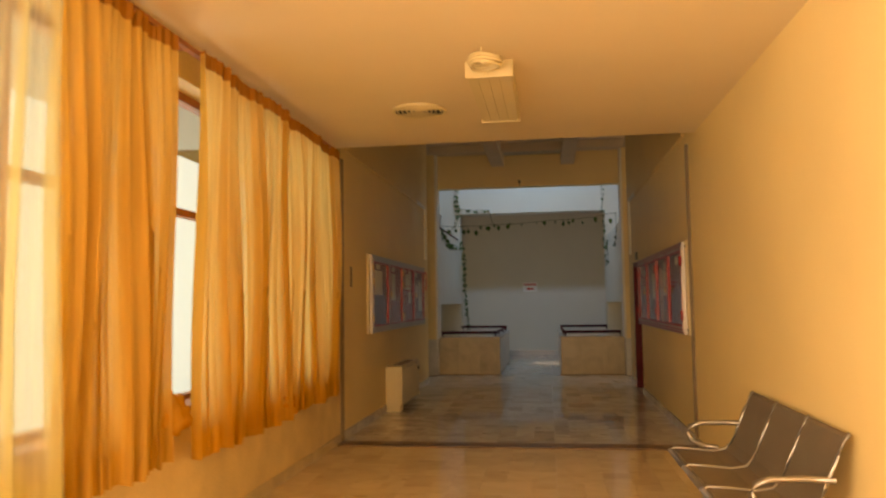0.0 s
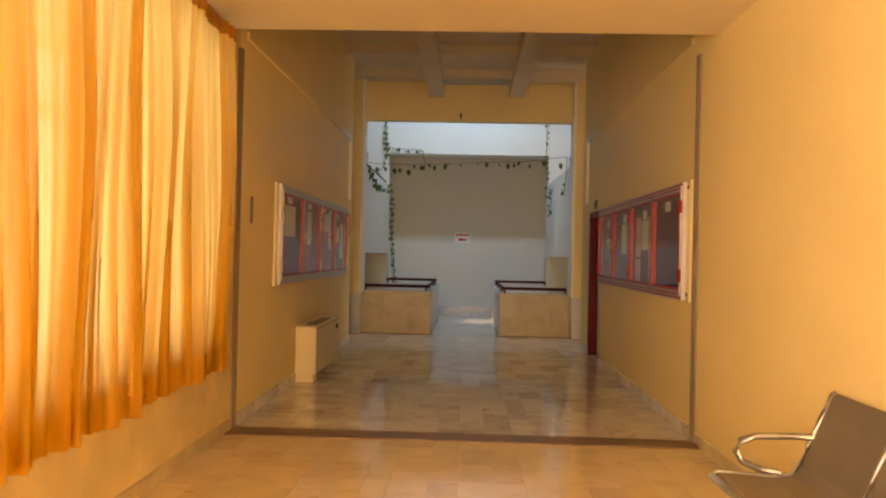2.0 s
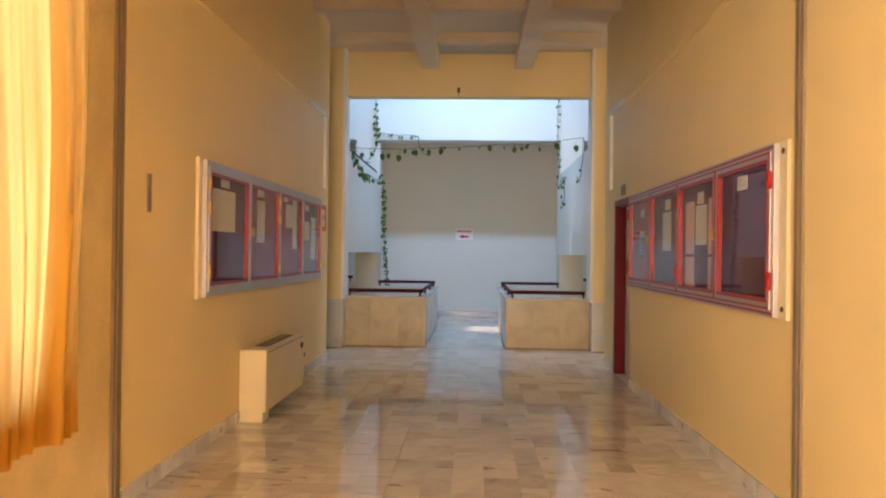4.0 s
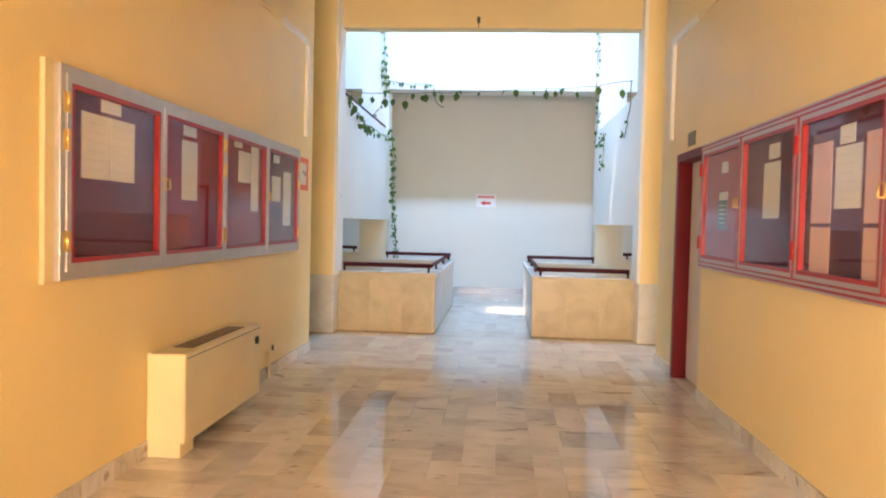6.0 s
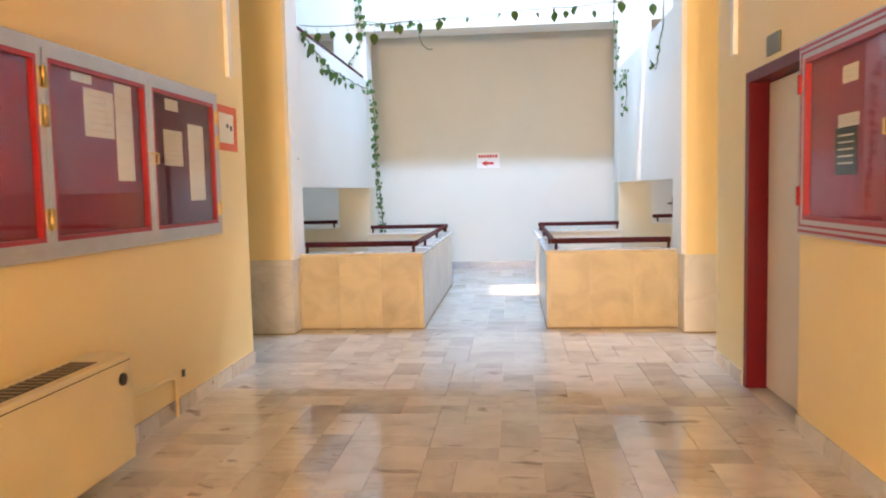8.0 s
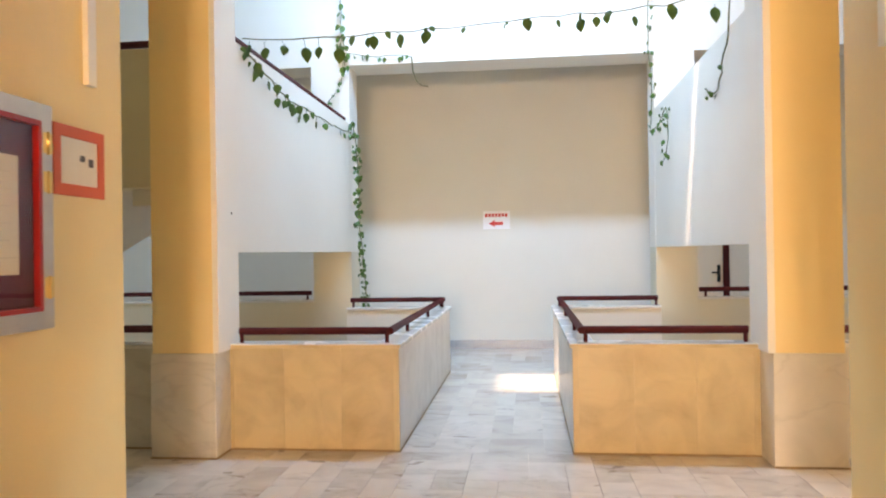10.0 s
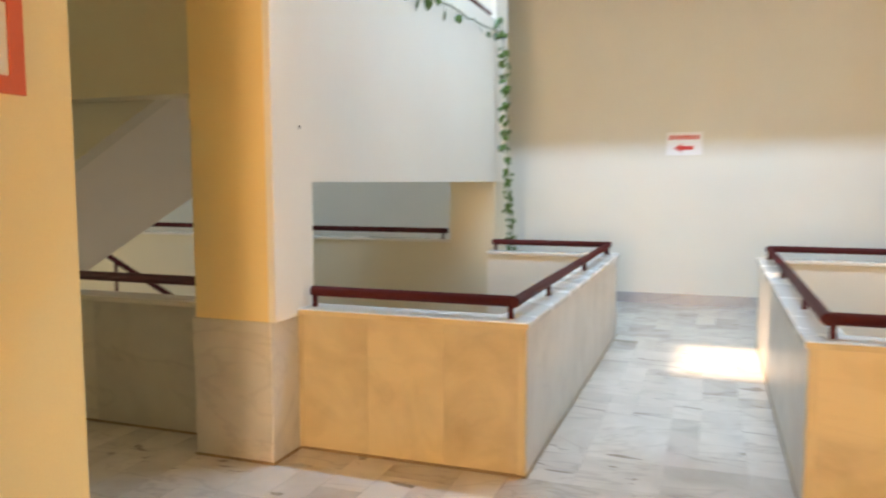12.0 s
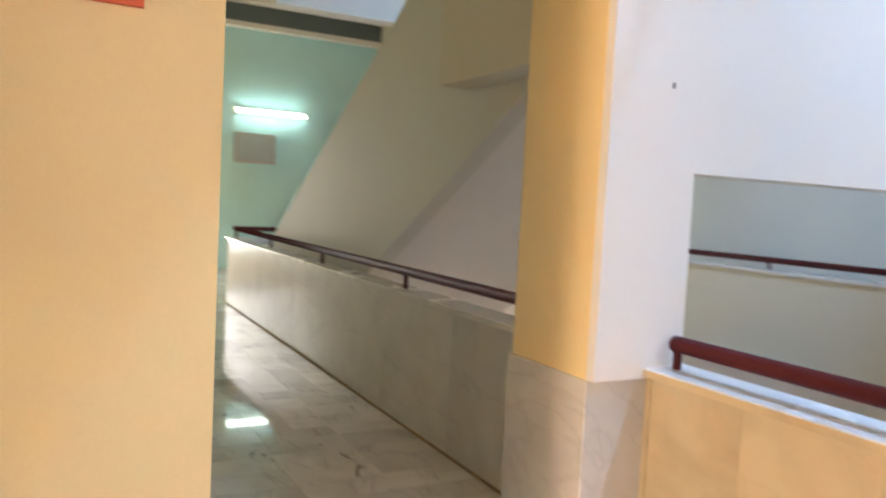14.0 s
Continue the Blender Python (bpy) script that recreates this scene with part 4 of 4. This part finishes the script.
part("crossbar", soft(boxes((1.14, BY0 - 0.05, 0.32, 1.20, BY0 + 3 * SW + 0.05, 0.385)), 0.006), M_SEATEDGE, bench)
for y in (BY0, BY0 + 3 * SW):
    arm = [(1.42, y, 0.60), (1.30, y, 0.605), (1.12, y, 0.60), (1.05, y, 0.575), (1.03, y, 0.53), (1.06, y, 0.48), (1.14, y, 0.445), (1.24, y, 0.43)]
    part("armrest", tube(bmesh.new(), arm, 0.017, 10), M_CHROME, bench, "looped chrome armrest")
for y in (BY0 + 0.35, BY0 + 3 * SW - 0.35):
    part("leg", tube(bmesh.new(), [(0.93, y, 0.02), (1.0, y, 0.05), (1.17, y, 0.33), (1.30, y, 0.05), (1.40, y, 0.02)], 0.02, 8), M_CHROME, bench)
    for x in (0.93, 1.40):
        part("foot", tube(bmesh.new(), [(x, y, 0.0), (x, y, 0.025)], 0.028, 10), M_DARK, bench)

# ---- ceiling light and air vent ----
fx = thing("ceiling_light", "unlit surface fluorescent ceiling light with a ribbed cream diffuser", "ceiling light")
part("housing", soft(boxes((-0.43, 5.32, 3.03, -0.11, 6.58, 3.09)), 0.008), M_CREAM, fx)
bm = bmesh.new()
for k in range(4):
    a = -0.415 + k * 0.0725
    prism(bm, [(a, 3.03), (a + 0.004, 2.975), (a + 0.0665, 2.975), (a + 0.0705, 3.03)], "y", 5.34, 6.56)
box(bm, -0.418, 5.34, 2.981, -0.122, 6.56, 3.03)
part("diffuser", bm, M_CREAM, fx)
part("end_cap", soft(boxes((-0.43, 5.30, 2.97, -0.11, 5.338, 3.085)), 0.006), M_CREAM, fx)
part("end_cap", soft(boxes((-0.43, 6.562, 2.97, -0.11, 6.60, 3.085)), 0.006), M_CREAM, fx)
cw = thing("cable_coil", "coil of white cable hanging from a ceiling hook", "cable")
for k, (r, z) in enumerate(((0.10, 3.045), (0.105, 3.022), (0.095, 3.0))):
    part("loop", tube(bmesh.new(), [(-0.28 + r * math.cos(a), 5.14 + r * math.sin(a), z + 0.008 * math.sin(2 * a)) for a in (2 * math.pi * i / 24 for i in range(25))], 0.011, 8), M_CREAM, cw)
part("hook", tube(bmesh.new(), [(-0.30, 5.05, 3.09), (-0.30, 5.05, 3.0), (-0.29, 5.05, 2.985), (-0.27, 5.05, 2.99)], 0.007, 6), M_CREAM, cw)
vent = thing("ceiling_vent", "round ceiling air diffuser with concentric rings", "air vent")
for k in range(6):
    r0 = 0.23 - k * 0.038
    bm = bmesh.new()
    rings = []
    for r, z in ((r0, 3.088), (r0 - 0.003, 3.072), (r0 - 0.010, 3.066), (r0 - (0.03 if k == 0 else 0.014), 3.070)):
        rings.append([bm.verts.new((-0.95 + r * math.cos(a), 6.5 + r * math.sin(a), z)) for a in (2 * math.pi * i / 32 for i in range(32))])
    for a, b in zip(rings, rings[1:]):
        for i in range(32):
            bm.faces.new([a[i], a[(i + 1) % 32], b[(i + 1) % 32], b[i]]).smooth = True
    part("ring", bm, M_CREAM, vent)
# Flat black disc on the ceiling, painting the shade behind the rings.
bm = bmesh.new()
bmesh.ops.create_circle(bm, cap_ends=True, radius=0.225, segments=32, matrix=Matrix.Translation((-0.95, 6.5, 3.087)))
part("throat", bm, M_DARK, vent, "black disc painted for the shade behind the rings")

# ---- small fittings ----
sn = thing("ceiling_sensor", "small dark sensor under the beam edge", "sensor")
part("body", soft(boxes((-0.46, 15.47, 3.86, -0.42, 15.50, 3.93)), 0.004), M_DARKSTRIP, sn)
part("stalk", tube(bmesh.new(), [(-0.44, 15.485, 3.80), (-0.44, 15.485, 3.87)], 0.006, 6), M_DARKSTRIP, sn)
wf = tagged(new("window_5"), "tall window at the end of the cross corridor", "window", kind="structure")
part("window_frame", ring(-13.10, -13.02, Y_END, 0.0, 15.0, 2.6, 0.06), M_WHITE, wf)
# Unseen window, added as a place for the east hall fill lamp.
wg = tagged(new("window_6"), "unseen window added in the east hall for the fill lamp", "window", kind="structure")
part("window_frame", ring(6.36, 6.44, 15.8, 1.1, 17.8, 2.7, 0.06), M_WHITE, wg)
pn = part("pane", boxes((6.398, 15.86, 1.16, 6.402, 17.74, 2.64)), M_GLASS, wg)
pn.visible_shadow = False
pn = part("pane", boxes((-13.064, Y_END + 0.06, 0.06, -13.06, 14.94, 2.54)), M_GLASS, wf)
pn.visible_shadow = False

# ---- climbing plants ----
def leaf_mesh():
    bm = bmesh.new()
    half = [(0.0, 0.0), (0.25, 0.10), (0.40, 0.32), (0.36, 0.58), (0.20, 0.82), (0.0, 1.05)]
    mid = [bm.verts.new((0, 0.0 if k == 0 else v, -0.06 * math.sin(3.1 * v))) for k, (u, v) in enumerate(half)]
    for sgn in (-1, 1):
        side = [bm.verts.new((sgn * u, v, 0.10 * u - 0.06 * math.sin(3.1 * v))) for u, v in half[1:-1]]
        chain = [mid[0]] + side + [mid[-1]]
        for k in range(len(half) - 1):
            q = [mid[k], mid[k + 1], chain[k + 1], chain[k]]
            q = list(dict.fromkeys(q))
            if len(q) > 2:
                bm.faces.new(q)
    me = bpy.data.meshes.new("leaf")
    bm.to_mesh(me)
    bm.free()
    me.materials.append(M_LEAFG)
    return me


LEAF = leaf_mesh()


def vine(label, pts, leaves, size, seed, r=0.006, droop=0.03):
    rng = random.Random(seed)
    t = thing("climbing_vine", label, "plant", "vines in the stairwell")
    fine = []
    for a, b in zip(pts, pts[1:]):
        a, b = Vector(a), Vector(b)
        n = max(2, int((b - a).length / 0.12))
        for k in range(n):
            p = a.lerp(b, k / n)
            fine.append(p + Vector((rng.uniform(-1, 1), rng.uniform(-1, 1), rng.uniform(-1, 1))) * 0.012)
    fine.append(Vector(pts[-1]))
    part("stem", tube(bmesh.new(), fine, r, 5), M_STEM, t)
    for k in range(leaves):
        p = fine[rng.randrange(len(fine))] + Vector((rng.uniform(-0.045, 0.045), rng.uniform(-0.05, 0.0), rng.uniform(-droop, 0.02)))
        lf = new("leaf", LEAF)
        s = size * rng.uniform(0.6, 1.25)
        lf.matrix_world = Matrix.Translation(p) @ Euler((radians(rng.uniform(-115, -60)), radians(rng.uniform(-30, 30)), radians(rng.uniform(-70, 70)))).to_matrix().to_4x4() @ Matrix.Diagonal((s, s, s, 1))
        lf.parent = t
    return t


def hanging_leaves(t, spots, size, seed):
    """Large heart leaves, each hung from its stem by a bent stalk."""
    rng = random.Random(seed)
    for x, y, z, drop in spots:
        top = Vector((x, y, z))
        tip = top + Vector((rng.uniform(-0.02, 0.03), rng.uniform(-0.03, 0.0), -drop))
        mid = top.lerp(tip, 0.45) + Vector((rng.uniform(-0.012, 0.012), -0.012, 0.006))
        part("stalk", tube(bmesh.new(), [top, mid, tip], 0.0025, 5), M_STEM, t)
        lf = new("leaf", LEAF)
        s = size * rng.uniform(0.75, 1.15)
        lf.matrix_world = Matrix.Translation(tip) @ Euler((radians(rng.uniform(-105, -80)), radians(rng.uniform(-18, 18)), radians(rng.uniform(-55, 55)))).to_matrix().to_4x4() @ Matrix.Diagonal((s, s, s, 1))
        lf.parent = t


vine("thin green vine hanging down the pier", [(-2.06, 19.28, 3.0), (-2.02, 19.28, 2.6), (-2.0, 19.27, 1.8), (-1.95, 19.26, 1.2), (-1.92, 19.2, 0.80)], 190, 0.052, 1, 0.006, 0.06)
trail = vine("leafy vine trailing along the balustrade", [(-2.10, 15.76, 2.99), (-2.09, 16.25, 2.88), (-2.09, 16.9, 2.80), (-2.09, 17.75, 2.81), (-2.09, 18.6, 2.83), (-2.09, 19.28, 2.88)], 16, 0.065, 2, 0.007)
hanging_leaves(trail, [(-2.08, y, z, d) for y, z, d in ((15.80, 2.98, 0.03), (15.98, 2.94, 0.03), (16.06, 2.93, 0.05), (16.30, 2.87, 0.03), (16.42, 2.86, 0.02), (16.55, 2.84, 0.09), (16.72, 2.82, 0.06), (16.86, 2.81, 0.05), (17.02, 2.80, 0.04), (17.10, 2.80, 0.01), (17.20, 2.80, 0.07), (17.38, 2.80, 0.03), (17.75, 2.81, 0.05), (18.05, 2.81, 0.02))], 0.10, 12)
wire = vine("vine strung on a wire across the opening", [(-2.14, 15.9, 3.085), (-1.74, 15.9, 3.06), (-1.36, 15.9, 3.052), (-0.70, 15.9, 3.08), (-0.1, 15.9, 3.11), (0.65, 15.9, 3.155), (1.05, 15.9, 3.18), (1.50, 15.9, 3.25)], 9, 0.055, 3, 0.005, 0.03)
hanging_leaves(wire, [(x, 15.89, 3.055 + 0.045 * max(0.0, x + 1.0), d) for x, d in ((-2.08, 0.03), (-1.95, 0.06), (-1.82, 0.05), (-1.66, 0.07), (-1.54, 0.07), (-1.36, 0.09), (-1.26, 0.0), (-1.16, 0.02), (-1.10, 0.01), (-0.93, 0.01), (-0.70, 0.0), (0.02, -0.02), (0.42, 0.02), (0.53, 0.02), (0.66, -0.02), (0.82, 0.04), (1.10, -0.02), (1.38, 0.03))], 0.10, 13)
vine("vine climbing the white wall above", [(-2.15, 19.28, 3.7), (-2.20, 19.28, 4.2), (-2.22, 19.28, 4.9), (-2.18, 19.28, 5.5)], 70, 0.07, 4)
vine("pale young shoot curling on the white wall", [(-2.20, 19.29, 3.95), (-2.19, 19.29, 3.62), (-2.24, 19.29, 3.40), (-2.37, 19.29, 3.28)], 12, 0.05, 14, 0.005)
vine("vine creeping over the edge of the slab", [(-2.16, 19.29, 3.86), (-1.9, 19.29, 3.81), (-1.47, 19.29, 3.815), (-1.33, 19.29, 3.78)], 10, 0.085, 5)
bare = thing("climbing_vine", "bare pale shoot curling below the slab edge", "plant", "vines in the stairwell")
part("stem", tube(bmesh.new(), [(-1.33, 19.29, 3.78), (-1.315, 19.27, 3.60), (-1.27, 19.26, 3.48), (-1.20, 19.26, 3.42), (-1.13, 19.26, 3.41)], 0.008, 6), M_STEM, bare)
vine("pale vine on the corner of the pier", [(1.48, 19.27, 4.8), (1.46, 19.27, 4.0), (1.50, 19.25, 3.2), (1.48, 19.25, 2.85)], 34, 0.06, 6)
vine("thin looped vine on the balustrade wall", [(1.50, 15.90, 3.25), (1.52, 16.02, 2.99), (1.52, 16.20, 2.88), (1.52, 16.26, 2.74), (1.52, 16.34, 2.66), (1.52, 16.50, 2.64), (1.52, 16.66, 2.68), (1.52, 16.78, 2.74)], 7, 0.045, 7, 0.007)
vine("small drooping vine on the balustrade wall", [(1.48, 19.3, 2.80), (1.50, 18.95, 2.78), (1.50, 18.42, 2.90), (1.50, 18.30, 2.70), (1.50, 18.40, 2.45), (1.50, 18.62, 2.35)], 26, 0.06, 9)

# ---- floor tiles ----
def tile_mesh(w, l):
    bm = bmesh.new()
    vs = box(bm, 0, 0, -0.012, w, l, 0)
    for v in vs[4:]:
        v.co.x += 0.0006 if v.co.x < w / 2 else -0.0006
        v.co.y += 0.0006 if v.co.y < l / 2 else -0.0006
    me = bpy.data.meshes.new("tile")
    bm.to_mesh(me)
    bm.free()
    return me


TILES = {}
COUNT = {"near": 0}
CELL = 0.20
SIZES = ((2, 1), (1, 2), (2, 1), (1, 2), (2, 1), (1, 2), (2, 2), (3, 1), (1, 3), (1, 1))


def pave(x0, x1, y0, y1, mat, single):
    """Marble offcuts of mixed size, lengthwise and crosswise; single: objects of their own, else one joined sheet."""
    rest = bmesh.new()
    g = 0.0006
    nx, ny = max(1, round((x1 - x0) / CELL)), max(1, round((y1 - y0) / CELL))
    cx, cy = (x1 - x0) / nx, (y1 - y0) / ny
    xs = [x0 + cx * (i + (random.uniform(-0.12, 0.12) if 0 < i < nx else 0)) for i in range(nx + 1)]
    taken = set()
    for jy in range(ny):
        for ix in range(nx):
            if (ix, jy) in taken:
                continue
            for w, h in random.sample(SIZES, len(SIZES)) + [(1, 1)]:
                cells = [(ix + i, jy + j) for i in range(w) for j in range(h)]
                if ix + w <= nx and jy + h <= ny and not any(c in taken for c in cells):
                    break
            taken.update(cells)
            xa, xb, a, b = xs[ix], xs[ix + w], y0 + cy * jy, y0 + cy * (jy + h)
            if single and COUNT["near"] < 300:
                key = (round(xb - xa - 2 * g, 4), round(b - a - 2 * g, 4), mat.name)
                if key not in TILES:
                    TILES[key] = tile_mesh(key[0], key[1])
                    TILES[key].materials.append(mat)
                t = new("tile", TILES[key])
                t.location = (xa + g, a + g, random.uniform(-0.0004, 0.0))
                t.parent = floor
                COUNT["near"] += 1
            else:
                box(rest, xa + g, a + g, -0.012, xb - g, b - g, random.uniform(-0.0004, 0.0))
    if len(rest.verts):
        tagged(part("tiles", rest, mat, floor), kind="stuff")
    else:
        rest.free()


pave(XL, XR, 11.0, Y_END, M_TILE, True)
pave(-2.6, XR + 0.5, Y_END, 15.565, M_TILE, True)
pave(XL, XR, 8.27, 11.0, M_TILE, False)
pave(XL, XR, -2.0, 8.02, M_TILE2, False)
pave(-0.9, 0.313, 15.565, 19.15, M_TILE, False)
pave(-13.0, -2.6, Y_END, 15.565, M_TILE, False)
pave(XR + 0.5, 7.0, Y_END, 15.565, M_TILE, False)
pave(-13.0, 7.0, 19.15, 21.18, M_TILE, False)
pave(-13.0, -9.05, 15.565, 19.15, M_TILE, False)
pave(1.8, 7.0, 12.1, Y_END, M_TILE, False)
